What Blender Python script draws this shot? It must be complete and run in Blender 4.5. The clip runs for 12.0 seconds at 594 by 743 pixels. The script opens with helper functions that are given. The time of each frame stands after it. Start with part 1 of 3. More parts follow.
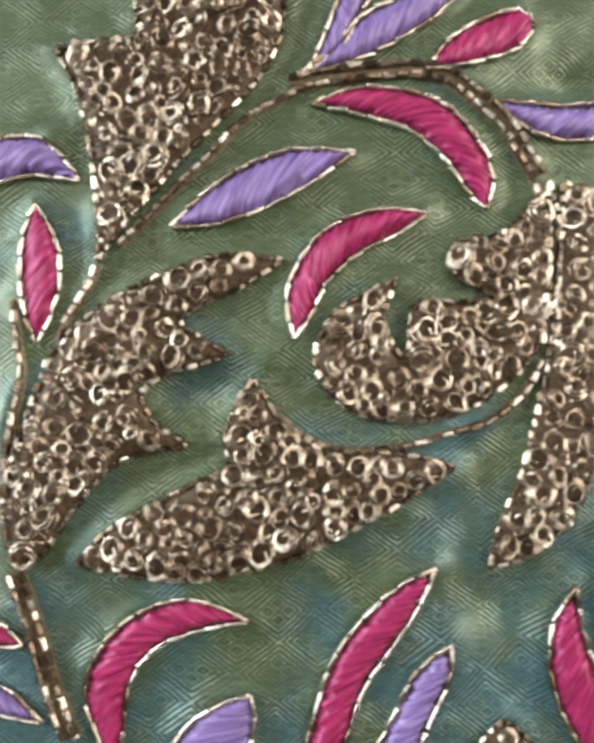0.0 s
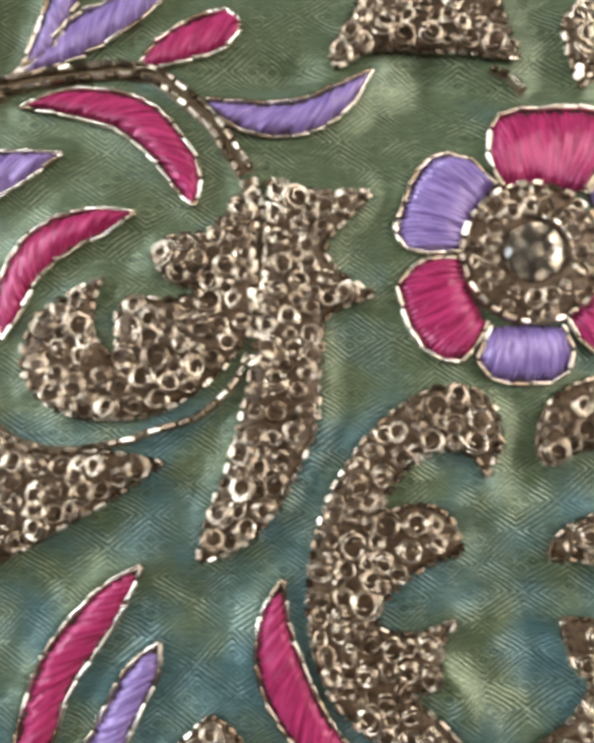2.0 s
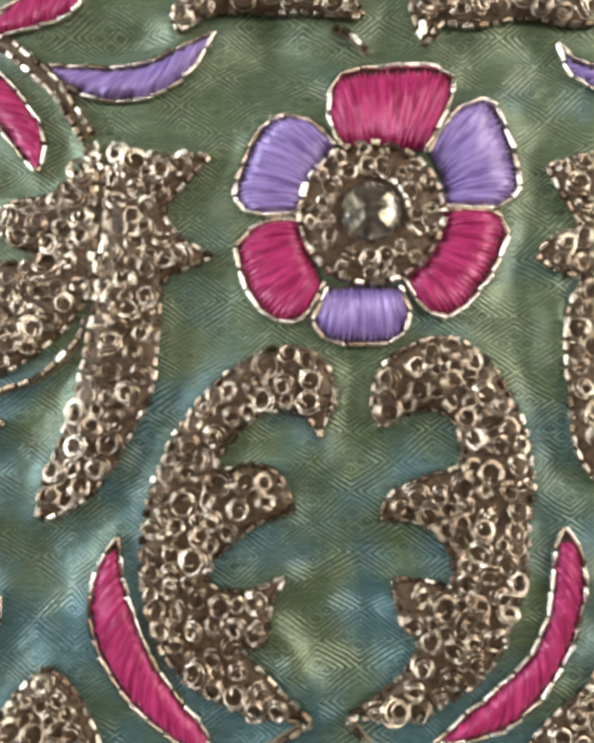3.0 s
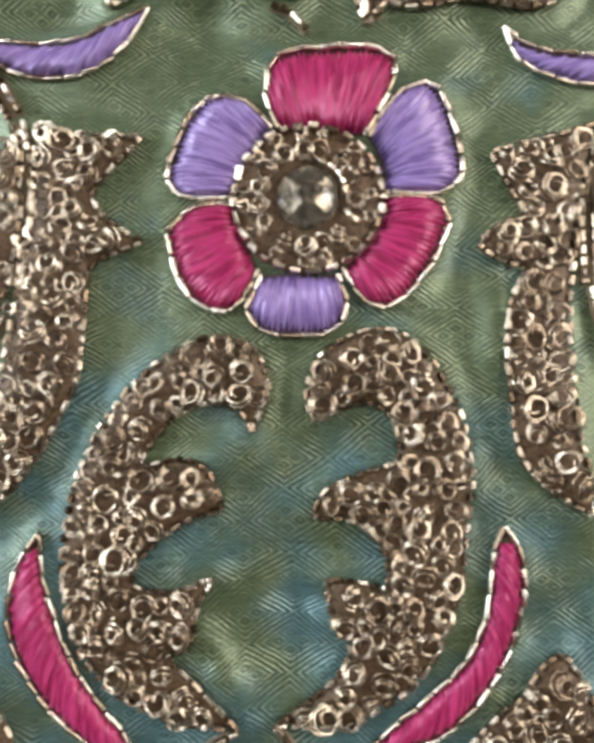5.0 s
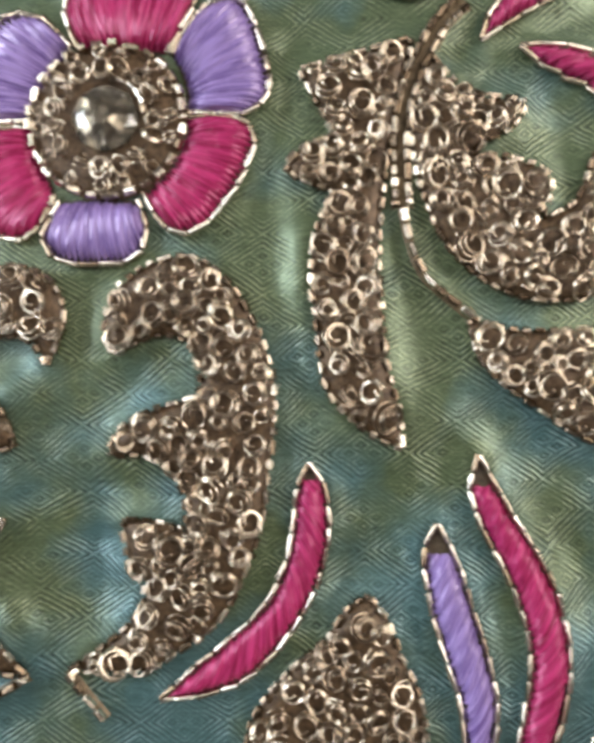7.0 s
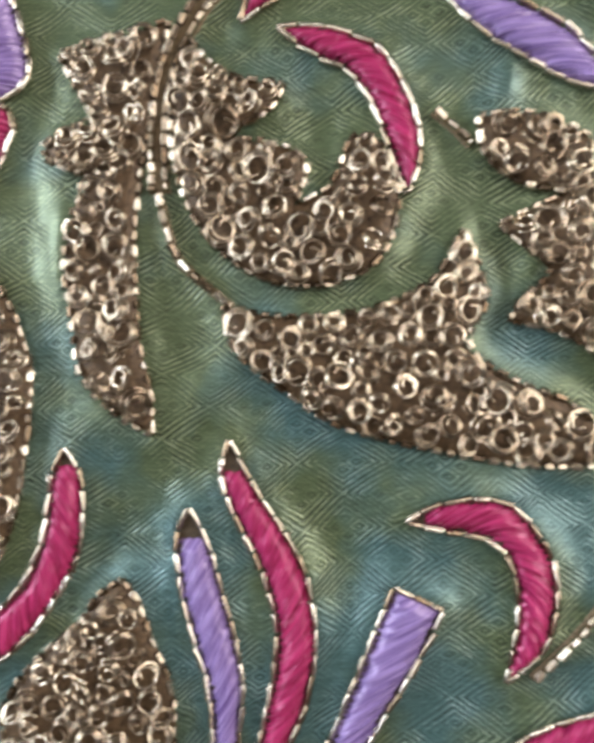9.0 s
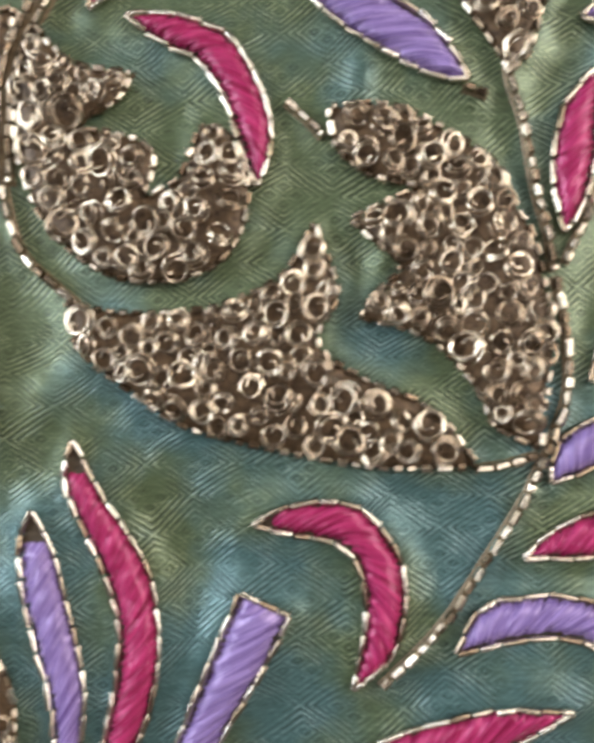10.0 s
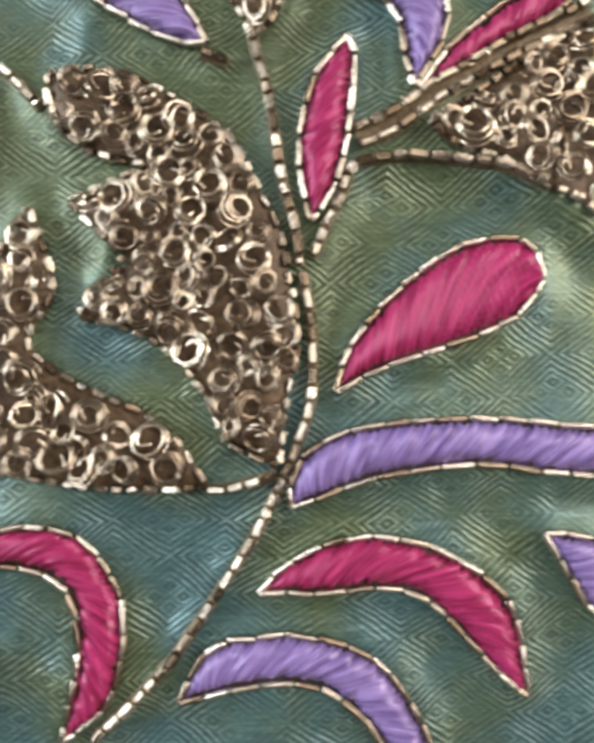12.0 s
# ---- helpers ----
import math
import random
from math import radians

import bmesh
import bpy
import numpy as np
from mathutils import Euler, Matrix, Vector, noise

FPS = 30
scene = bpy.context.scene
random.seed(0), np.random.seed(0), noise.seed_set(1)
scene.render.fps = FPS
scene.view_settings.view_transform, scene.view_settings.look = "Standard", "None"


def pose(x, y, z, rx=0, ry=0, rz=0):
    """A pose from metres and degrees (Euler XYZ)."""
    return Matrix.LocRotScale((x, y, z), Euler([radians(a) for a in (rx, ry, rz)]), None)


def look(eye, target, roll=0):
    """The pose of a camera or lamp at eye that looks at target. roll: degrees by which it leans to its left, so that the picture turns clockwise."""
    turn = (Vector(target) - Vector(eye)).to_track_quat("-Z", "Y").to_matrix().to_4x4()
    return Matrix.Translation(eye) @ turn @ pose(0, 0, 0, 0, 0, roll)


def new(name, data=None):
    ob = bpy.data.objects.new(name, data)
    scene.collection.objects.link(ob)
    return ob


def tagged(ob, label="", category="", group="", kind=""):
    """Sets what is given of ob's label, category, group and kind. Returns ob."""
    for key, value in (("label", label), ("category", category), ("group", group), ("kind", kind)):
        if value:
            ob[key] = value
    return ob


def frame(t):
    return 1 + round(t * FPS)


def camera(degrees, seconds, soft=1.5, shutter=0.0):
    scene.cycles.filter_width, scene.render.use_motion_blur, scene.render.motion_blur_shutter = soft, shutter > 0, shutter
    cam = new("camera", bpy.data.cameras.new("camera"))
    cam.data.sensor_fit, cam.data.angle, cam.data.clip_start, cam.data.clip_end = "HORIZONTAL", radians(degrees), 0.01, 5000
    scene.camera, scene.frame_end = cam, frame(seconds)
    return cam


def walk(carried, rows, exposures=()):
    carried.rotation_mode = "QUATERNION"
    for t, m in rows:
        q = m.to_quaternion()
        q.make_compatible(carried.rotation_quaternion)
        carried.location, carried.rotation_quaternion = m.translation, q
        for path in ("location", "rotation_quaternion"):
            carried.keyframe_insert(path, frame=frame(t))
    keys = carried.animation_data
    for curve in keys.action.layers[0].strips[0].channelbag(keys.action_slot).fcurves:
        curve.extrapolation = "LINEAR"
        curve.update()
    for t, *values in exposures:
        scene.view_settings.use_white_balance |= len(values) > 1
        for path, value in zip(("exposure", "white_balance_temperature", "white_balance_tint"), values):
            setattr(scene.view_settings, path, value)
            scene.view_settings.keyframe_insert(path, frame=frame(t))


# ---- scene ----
# Embroidered silk lying on a table. Plan numbers are millimetres on the cloth; MM turns them into metres.
MM = 0.001
CLOTH_Z = 0.762
cam = camera(54.0, 12.0, soft=5.2, shutter=0.6)
# seconds, x, y, height over the cloth (mm), rx, ry, rz (degrees)
PATH = [
    (0, 0.013, 0.010, 74.565, 3.466, 0.483, 0.007),
    (0.5, 7.172, 0.128, 74.350, 3.349, 0.351, -0.090),
    (1, 18.263, -0.219, 73.092, 3.629, -0.117, -1.235),
    (1.5, 27.411, -0.039, 75.234, 3.971, 0.308, -1.544),
    (2, 35.780, -1.808, 74.780, 4.122, -0.271, -1.818),
    (2.5, 46.201, -4.495, 75.101, 4.609, 0.267, -2.185),
    (3, 59.690, -6.403, 74.786, 3.276, 2.198, -1.757),
    (3.2, 60.244, -5.394, 74.781, 2.879, 2.350, -1.737),
    (4.8, 64.987, -7.373, 71.562, 3.299, 1.873, -1.321),
    (5, 66.835, -7.564, 71.358, 3.396, 1.391, -1.250),
    (5.5, 73.964, -10.478, 70.208, 3.450, 1.520, -1.194),
    (6, 79.577, -11.417, 69.315, 3.560, 1.657, -1.226),
    (6.5, 86.047, -14.491, 68.046, 3.445, 1.928, -1.306),
    (7, 90.311, -15.506, 66.749, 2.978, 1.870, -1.600),
    (7.2, 92.417, -16.642, 66.208, 3.683, 1.706, -1.731),
    (8.8, 115.834, -16.875, 65.644, 1.185, 2.912, -1.882),
    (9, 118.486, -16.510, 65.846, 1.742, 2.433, -1.750),
    (9.5, 124.995, -18.663, 64.076, 2.247, 1.842, -1.911),
    (10, 134.517, -16.862, 63.366, 1.563, 2.004, -1.706),
    (10.5, 141.983, -14.310, 61.528, 1.531, 1.317, -1.529),
    (11, 150.283, -15.096, 58.119, 1.191, 1.153, -1.434),
    (11.5, 154.717, -16.256, 55.535, 1.132, 1.183, -1.386),
    (12, 160.169, -16.300, 54.928, 1.195, 0.747, -1.208),
]
walk(cam, [(t, pose(x * MM, y * MM, CLOTH_Z + z * MM, rx, ry, rz)) for t, x, y, z, rx, ry, rz in PATH])

# ---- light: a window to the left, two added lamps ----
world = bpy.data.worlds.new("sky")
scene.world = world
world.use_nodes = True
wn = world.node_tree
sky = wn.nodes.new("ShaderNodeTexSky")
sky.sky_type, sky.sun_disc = "NISHITA", False
sky.sun_elevation, sky.sun_rotation = radians(35), radians(-60)
wn.links.new(sky.outputs[0], wn.nodes["Background"].inputs[0])
wn.nodes["Background"].inputs[1].default_value = 0.1


def area(name, m, size_x, size_y, watts, colour):
    data = bpy.data.lights.new(name, "AREA")
    data.shape, data.size, data.size_y, data.energy, data.color = "RECTANGLE", size_x, size_y, watts, colour
    ob = new(name, data)
    ob.matrix_world = m
    return ob


area("window_light", look((-1.72, 0.55, 1.75), (0.0, 0.0, 0.76)), 1.0, 1.0, 36, (0.82, 0.905, 1.0))
# Small lamp added for highlights on the beads; no known source.
area("added_area_light", look((-0.62, 0.52, 2.50), (0.08, 0.0, 0.76)), 0.42, 0.42, 2.5, (1.0, 0.97, 0.93))
# Large soft lamp added to brighten the cloth towards the right.
area("added_area_light", look((1.65, 0.45, 2.30), (0.08, 0.0, 0.76)), 1.4, 1.4, 46, (1.0, 0.945, 0.90))
scene.view_settings.exposure = 0.40


# ---- materials ----
def material(name):
    m = bpy.data.materials.new(name)
    m.use_nodes = True
    return m, m.node_tree, m.node_tree.nodes["Principled BSDF"]


def node(tree, kind, **values):
    n = tree.nodes.new(kind)
    for key, value in values.items():
        n.inputs[key.replace("_", " ")].default_value = value
    return n


def calc(tree, op, a, b=None):
    n = tree.nodes.new("ShaderNodeMath")
    n.operation = op
    for k, v in enumerate((a, b)):
        if isinstance(v, (int, float)):
            n.inputs[k].default_value = v
        elif v is not None:
            tree.links.new(v, n.inputs[k])
    return n.outputs[0]


def ramp(tree, value, stops):
    n = tree.nodes.new("ShaderNodeValToRGB")
    while len(n.color_ramp.elements) < len(stops):
        n.color_ramp.elements.new(0.5)
    for e, (at, colour) in zip(n.color_ramp.elements, stops):
        e.position, e.color = at, (*colour, 1)
    tree.links.new(value, n.inputs[0])
    return n.outputs[0]


def mix(tree, way, factor, a, b):
    n = tree.nodes.new("ShaderNodeMix")
    n.data_type, n.blend_type = "RGBA", way
    for socket, v in ((n.inputs[0], factor), (n.inputs[6], a), (n.inputs[7], b)):
        if isinstance(v, (int, float)):
            socket.default_value = v
        elif isinstance(v, tuple):
            socket.default_value = (*v, 1)
        else:
            tree.links.new(v, socket)
    return n.outputs[2]


def bump(tree, bsdf, height, metres, strength=1.0):
    n = node(tree, "ShaderNodeBump", Strength=strength, Distance=metres)
    tree.links.new(height, n.inputs["Height"])
    tree.links.new(n.outputs[0], bsdf.inputs["Normal"])


def millimetres(tree):
    """Object coordinates in millimetres: the vector and its x and y."""
    c = tree.nodes.new("ShaderNodeTexCoord")
    s = tree.nodes.new("ShaderNodeVectorMath")
    s.operation = "SCALE"
    s.inputs["Scale"].default_value = 1000.0
    tree.links.new(c.outputs["Object"], s.inputs[0])
    x = tree.nodes.new("ShaderNodeSeparateXYZ")
    tree.links.new(s.outputs[0], x.inputs[0])
    return s.outputs[0], x.outputs[0], x.outputs[1]


def noise_of(tree, vector, scale, detail=3.0, stretch=None):
    if stretch:
        m = tree.nodes.new("ShaderNodeMapping")
        m.inputs["Scale"].default_value = stretch
        tree.links.new(vector, m.inputs[0])
        vector = m.outputs[0]
    n = node(tree, "ShaderNodeTexNoise", Scale=scale, Detail=detail)
    tree.links.new(vector, n.inputs["Vector"])
    return n.outputs[0]


def metal(name, dark, light, rough, glint_from=0.1):
    m, tree, bsdf = material(name)
    info = tree.nodes.new("ShaderNodeObjectInfo")
    vector, _, _ = millimetres(tree)
    mottle = noise_of(tree, vector, 1.7)
    shade = calc(tree, "ADD", calc(tree, "MULTIPLY", info.outputs["Random"], 0.7), calc(tree, "MULTIPLY", mottle, 0.4))
    # Random pieces take the light tone: glints painted into the colour.
    tree.links.new(ramp(tree, shade, ((glint_from, dark), (0.9, light))), bsdf.inputs["Base Color"])
    bsdf.inputs["Metallic"].default_value = 1.0
    tree.links.new(calc(tree, "ADD", calc(tree, "MULTIPLY", mottle, 0.22), rough - 0.1), bsdf.inputs["Roughness"])
    bump(tree, bsdf, noise_of(tree, vector, 6.0), 0.00003, 0.6)
    return m


def satin(name, slit_shade, body):
    """Padded satin stitch: threads run across the leaf, along the second UV axis."""
    m, tree, bsdf = material(name)
    uv = tree.nodes.new("ShaderNodeUVMap")
    s = tree.nodes.new("ShaderNodeSeparateXYZ")
    tree.links.new(uv.outputs[0], s.inputs[0])
    along = s.outputs[0]
    c = tree.nodes.new("ShaderNodeCombineXYZ")
    tree.links.new(along, c.inputs[0])
    tree.links.new(s.outputs[1], c.inputs[1])
    fine = noise_of(tree, c.outputs[0], 1.0, 2.0, (3.2, 0.12, 1.0))
    strand = noise_of(tree, c.outputs[0], 1.0, 2.0, (1.1, 0.25, 1.0))
    wear = noise_of(tree, c.outputs[0], 0.35, 2.0)
    tone = calc(tree, "ADD", calc(tree, "MULTIPLY", fine, 0.55), calc(tree, "MULTIPLY", strand, 0.45))
    # Low strands go darker: shade between stitches is painted into the colour.
    colour = ramp(tree, tone, ((0.38, slit_shade), (0.58, body)))
    colour = mix(tree, "MULTIPLY", 0.5, colour, ramp(tree, wear, ((0.3, (0.72, 0.7, 0.74)), (0.7, (1.0, 1.0, 1.0)))))
    tree.links.new(colour, bsdf.inputs["Base Color"])
    tree.links.new(calc(tree, "ADD", calc(tree, "MULTIPLY", strand, 0.5), 0.02), bsdf.inputs["Roughness"])
    bsdf.inputs["Specular IOR Level"].default_value = 1.0
    bsdf.inputs["Specular Tint"].default_value = (*[min(1.0, v * 1.6 + 0.35) for v in body], 1)
    bsdf.inputs["Sheen Weight"].default_value = 0.25
    bsdf.inputs["Sheen Tint"].default_value = (*body, 1)
    lie = tree.nodes.new("ShaderNodeTangent")
    lie.direction_type, lie.uv_map = "UV_MAP", "UVMap"
    tree.links.new(lie.outputs[0], bsdf.inputs["Tangent"])
    bsdf.inputs["Anisotropic"].default_value = 0.7
    bump(tree, bsdf, calc(tree, "ADD", fine, calc(tree, "MULTIPLY", strand, 0.8)), 0.00013, 1.0)
    return m


def silk(name):
    """Shot silk, green, with woven concentric diamonds; its teal patches are painted-in sheen."""
    m, tree, bsdf = material(name)
    vector, x, y = millimetres(tree)
    bend = noise_of(tree, vector, 0.045, 1.0)
    drift = noise_of(tree, vector, 0.3, 2.0)
    x0 = calc(tree, "ADD", calc(tree, "ADD", x, calc(tree, "MULTIPLY", bend, 4.0)), calc(tree, "MULTIPLY", drift, 0.45))
    y0 = calc(tree, "SUBTRACT", calc(tree, "ADD", y, calc(tree, "MULTIPLY", drift, 0.45)), calc(tree, "MULTIPLY", bend, 3.0))
    # diamonds 10.4 wide and 7.3 high: u and v run across the two sets of trellis bands
    across = calc(tree, "DIVIDE", calc(tree, "SUBTRACT", x0, 180.6), 5.2)
    up = calc(tree, "DIVIDE", calc(tree, "ADD", y0, 0.9), 3.65)

    def from_middle(w):
        return calc(tree, "SUBTRACT", 1.0, calc(tree, "ABSOLUTE", calc(tree, "SUBTRACT", calc(tree, "MULTIPLY", calc(tree, "FRACT", calc(tree, "MULTIPLY", w, 0.5)), 2.0), 1.0)))

    def wave(w, pitch):
        return calc(tree, "COSINE", calc(tree, "MULTIPLY", w, 2 * math.pi / pitch))

    def choose(test, yes, no):
        return calc(tree, "ADD", calc(tree, "MULTIPLY", test, yes), calc(tree, "MULTIPLY", calc(tree, "SUBTRACT", 1.0, test), no))

    du = from_middle(calc(tree, "ADD", across, up))
    dv = from_middle(calc(tree, "SUBTRACT", across, up))
    in_u = calc(tree, "GREATER_THAN", du, 0.56)
    in_v = calc(tree, "GREATER_THAN", dv, 0.56)
    trellis = wave(calc(tree, "SUBTRACT", calc(tree, "MAXIMUM", du, dv), 1.0), 0.185)
    eye = calc(tree, "MAXIMUM", calc(tree, "ABSOLUTE", calc(tree, "SUBTRACT", du, 0.27)), calc(tree, "ABSOLUTE", calc(tree, "SUBTRACT", dv, 0.27)))
    petals = calc(tree, "MULTIPLY", wave(eye, 0.19), 0.65)
    stripe = choose(calc(tree, "MAXIMUM", in_u, in_v), trellis, petals)
    weft = noise_of(tree, vector, 1.0, 3.0, (0.5, 5.5, 1.0))
    warp = noise_of(tree, vector, 1.0, 2.0, (4.0, 0.7, 1.0))
    sheen_patch = noise_of(tree, vector, 0.075, 3.0)
    worn = noise_of(tree, vector, 0.22, 3.0)
    fade = ramp(tree, worn, ((0.36, (0.12, 0.12, 0.12)), (0.62, (1.0, 1.0, 1.0))))
    swell = noise_of(tree, vector, 0.09, 1.0)
    dashes = noise_of(tree, vector, 1.0, 2.0, (0.9, 6.5, 1.0))
    broken = ramp(tree, dashes, ((0.36, (0.3, 0.3, 0.3)), (0.56, (1.0, 1.0, 1.0))))
    figure = calc(tree, "MULTIPLY", calc(tree, "MULTIPLY", stripe, broken), calc(tree, "MULTIPLY", fade, 0.7))
    tone = calc(tree, "ADD", calc(tree, "ADD", calc(tree, "MULTIPLY", weft, 0.68), calc(tree, "MULTIPLY", warp, 0.17)), calc(tree, "MULTIPLY", figure, 0.6))
    green = ramp(tree, tone, ((0.15, (0.028, 0.038, 0.013)), (0.48, (0.112, 0.150, 0.066)), (0.85, (0.35, 0.40, 0.225))))
    blue = ramp(tree, tone, ((0.15, (0.017, 0.044, 0.042)), (0.48, (0.082, 0.168, 0.163)), (0.85, (0.25, 0.37, 0.37))))
    # Teal sheen is painted into the base colour in patches, more towards low y.
    tree.links.new(mix(tree, "MIX", ramp(tree, calc(tree, "SUBTRACT", sheen_patch, calc(tree, "MULTIPLY", y, 0.003)), ((0.48, (0, 0, 0)), (0.70, (1, 1, 1)))), green, blue), bsdf.inputs["Base Color"])
    bsdf.inputs["Roughness"].default_value = 0.38
    bsdf.inputs["Metallic"].default_value = 0.4
    bsdf.inputs["Specular IOR Level"].default_value = 0.9
    bsdf.inputs["Specular Tint"].default_value = (0.95, 0.98, 1.0, 1)
    bsdf.inputs["Sheen Weight"].default_value = 0.3
    bsdf.inputs["Sheen Tint"].default_value = (0.5, 0.75, 0.75, 1)
    height = calc(tree, "ADD", calc(tree, "MULTIPLY", figure, 0.6), calc(tree, "ADD", calc(tree, "MULTIPLY", weft, 0.25), calc(tree, "MULTIPLY", swell, 6.5)))
    bump(tree, bsdf, height, 0.00011, 1.0)
    return m


def plain(name, a, b, scale, rough, shine=0.0):
    m, tree, bsdf = material(name)
    vector, _, _ = millimetres(tree)
    n = noise_of(tree, vector, scale, 4.0)
    tree.links.new(ramp(tree, n, ((0.3, a), (0.7, b))), bsdf.inputs["Base Color"])
    bsdf.inputs["Roughness"].default_value = rough
    bsdf.inputs["Metallic"].default_value = shine
    bump(tree, bsdf, n, 0.0002, 0.5)
    return m


SILK = silk("shot_silk")
GOLD = metal("gold_bugle", (0.36, 0.27, 0.185), (0.98, 0.89, 0.76), 0.17, 0.25)
ANTIQUE = metal("antique_bead", (0.22, 0.16, 0.105), (0.86, 0.76, 0.61), 0.2, 0.4)
COIL = metal("coiled_wire", (0.34, 0.258, 0.178), (0.87, 0.755, 0.595), 0.19, 0.15)
THREAD = plain("brown_thread", (0.050, 0.029, 0.014), (0.185, 0.115, 0.060), 1.6, 0.5, 0.3)
DARK = plain("dark_thread", (0.03, 0.02, 0.01), (0.09, 0.062, 0.034), 1.6, 0.6)
CORD = plain("gold_cord", (0.10, 0.07, 0.035), (0.26, 0.185, 0.105), 2.2, 0.5, 0.3)
SATIN = {
    "thread": DARK,
    "crimson": satin("crimson_satin", (0.22, 0.011, 0.048), (0.54, 0.042, 0.165)),
    "purple": satin("purple_satin", (0.15, 0.09, 0.27), (0.37, 0.26, 0.57)),
}
# Tones set for how much light the unseen room bounces.
CEILING = plain("ceiling_paint", (0.21, 0.20, 0.19), (0.26, 0.25, 0.24), 0.004, 0.9)
WALL = plain("wall_paint", (0.26, 0.245, 0.23), (0.31, 0.295, 0.28), 0.004, 0.9)
WOOD = plain("table_wood", (0.16, 0.09, 0.045), (0.26, 0.15, 0.08), 0.03, 0.5)
FOIL = plain("dull_foil", (0.13, 0.11, 0.085), (0.44, 0.39, 0.31), 0.45, 0.26, 0.85)
GLASS, _, glass_bsdf = material("crystal")
glass_bsdf.inputs["Transmission Weight"].default_value = 1.0
glass_bsdf.inputs["Roughness"].default_value = 0.03
glass_bsdf.inputs["IOR"].default_value = 1.6
glass_bsdf.inputs["Base Color"].default_value = (0.95, 0.93, 0.88, 1)


# ---- small builders ----
def link_mesh(name, bm, mat, smooth=True):
    me = bpy.data.meshes.new(name)
    bm.normal_update()
    bm.to_mesh(me)
    bm.free()
    me.materials.append(mat)
    for p in me.polygons:
        p.use_smooth = smooth
    return me


def part(name, data, parent, m=None, label=""):
    ob = new(name, data)
    ob.parent = parent
    if m is not None:
        ob.matrix_basis = m
    return tagged(ob, label=label)


def box(bm, lo, hi):
    g = bmesh.ops.create_cube(bm, size=1.0)
    size = [b - a for a, b in zip(lo, hi)]
    mid = [(a + b) / 2 for a, b in zip(lo, hi)]
    bmesh.ops.transform(bm, matrix=Matrix.Translation(mid) @ Matrix.Diagonal((*size, 1)), verts=g["verts"])


# gentle bumps and folds of the cloth: x, y, half length, half width (mm), turn (degrees), height (mm)
FOLDS = [
    (55.7, -38.7, 5.5, 2.4, -60.0, 2.2),
    (142.3, -3.3, 2.6, 1.6, 60.0, 1.0),
    (140.1, 16.8, 2.6, 1.4, 80.0, 0.9),
    (183.2, 0.2, 12.0, 2.4, -38.0, 1.3),
    (89.0, 1.1, 9.0, 2.2, 88.0, 1.2),
    (15.2, 16.3, 4.5, 2.4, 15.0, 1.0),
    (-32.0, 35.4, 4.0, 1.8, 30.0, 1.2),
    (-38.0, -1.0, 5.0, 2.0, 80.0, 1.2),
    (105.0, -17.1, 8.0, 3.5, 40.0, 1.2),
    (90.6, -19.5, 6.0, 2.5, -25.0, 1.2),
    (-4.0, 7.5, 4.5, 2.4, -40.0, 1.0),
    (155.8, -48.4, 6.0, 3.0, 10.0, 1.3),
    (133.9, -27.8, 7.0, 2.5, 5.0, 1.0),
    (56.2, -13.1, 5.0, 2.5, -15.0, 1.0),
    (51.0, -25.4, 6.0, 2.2, 25.0, 1.2),
    (35.3, 42.7, 5.0, 2.5, 10.0, -1.5),
    (54.5, 41.4, 4.0, 5.0, 0.0, -1.6),
    (25.0, -25.4, 4.0, 6.0, 10.0, -1.4),
    (92.3, 36.6, 6.0, 3.0, -30.0, -1.4),
    (64.5, -32.2, 3.5, 9.0, 0.0, -1.2),
    (93.7, -34.5, 5.0, 4.0, 20.0, -1.1),
    (119.0, -33.9, 4.0, 7.0, 20.0, -1.1),
    (-14.4, 1.7, 5.0, 3.5, 0.0, -1.1),
]


def lift(x, y):
    """Height of the cloth in mm."""
    h = 0.55 * noise.noise((x / 15.0, y / 13.0, 3.1)) + 0.13 * noise.noise((x / 6.0, y / 4.5, 8.0))
    for fx, fy, a, b, turn, top in FOLDS:
        c, s = math.cos(radians(turn)), math.sin(radians(turn))
        u, v = (c * (x - fx) + s * (y - fy)) / a, (c * (y - fy) - s * (x - fx)) / b
        if u * u + v * v < 9:
            h += top * math.exp(-u * u - v * v)
    return h


EDGES = []
RAISED = 0.8


def spline(points, closed=False, step=0.35):
    """A smooth curve through points (mm); a third value marks a sharp corner."""
    n = len(points)
    pts = [Vector(p[:2]) for p in points]
    sharp = [len(p) > 2 for p in points]
    out = []
    for k in range(n if closed else n - 1):
        p1, p2 = pts[k], pts[(k + 1) % n]
        p0 = p1 if sharp[k] or (not closed and k == 0) else pts[k - 1]
        p3 = p2 if sharp[(k + 1) % n] or (not closed and k == n - 2) else pts[(k + 2) % n]
        count = max(2, int((p2 - p1).length / step))
        for j in range(count):
            t = j / count
            out.append(0.5 * (2 * p1 + (p2 - p0) * t + (2 * p0 - 5 * p1 + 4 * p2 - p3) * t * t + (3 * p1 - p0 - 3 * p2 + p3) * t**3))
    if not closed:
        out.append(pts[-1].copy())
    return out


def lengths(curve):
    total = [0.0]
    for a, b in zip(curve, curve[1:]):
        total.append(total[-1] + (b - a).length)
    return total


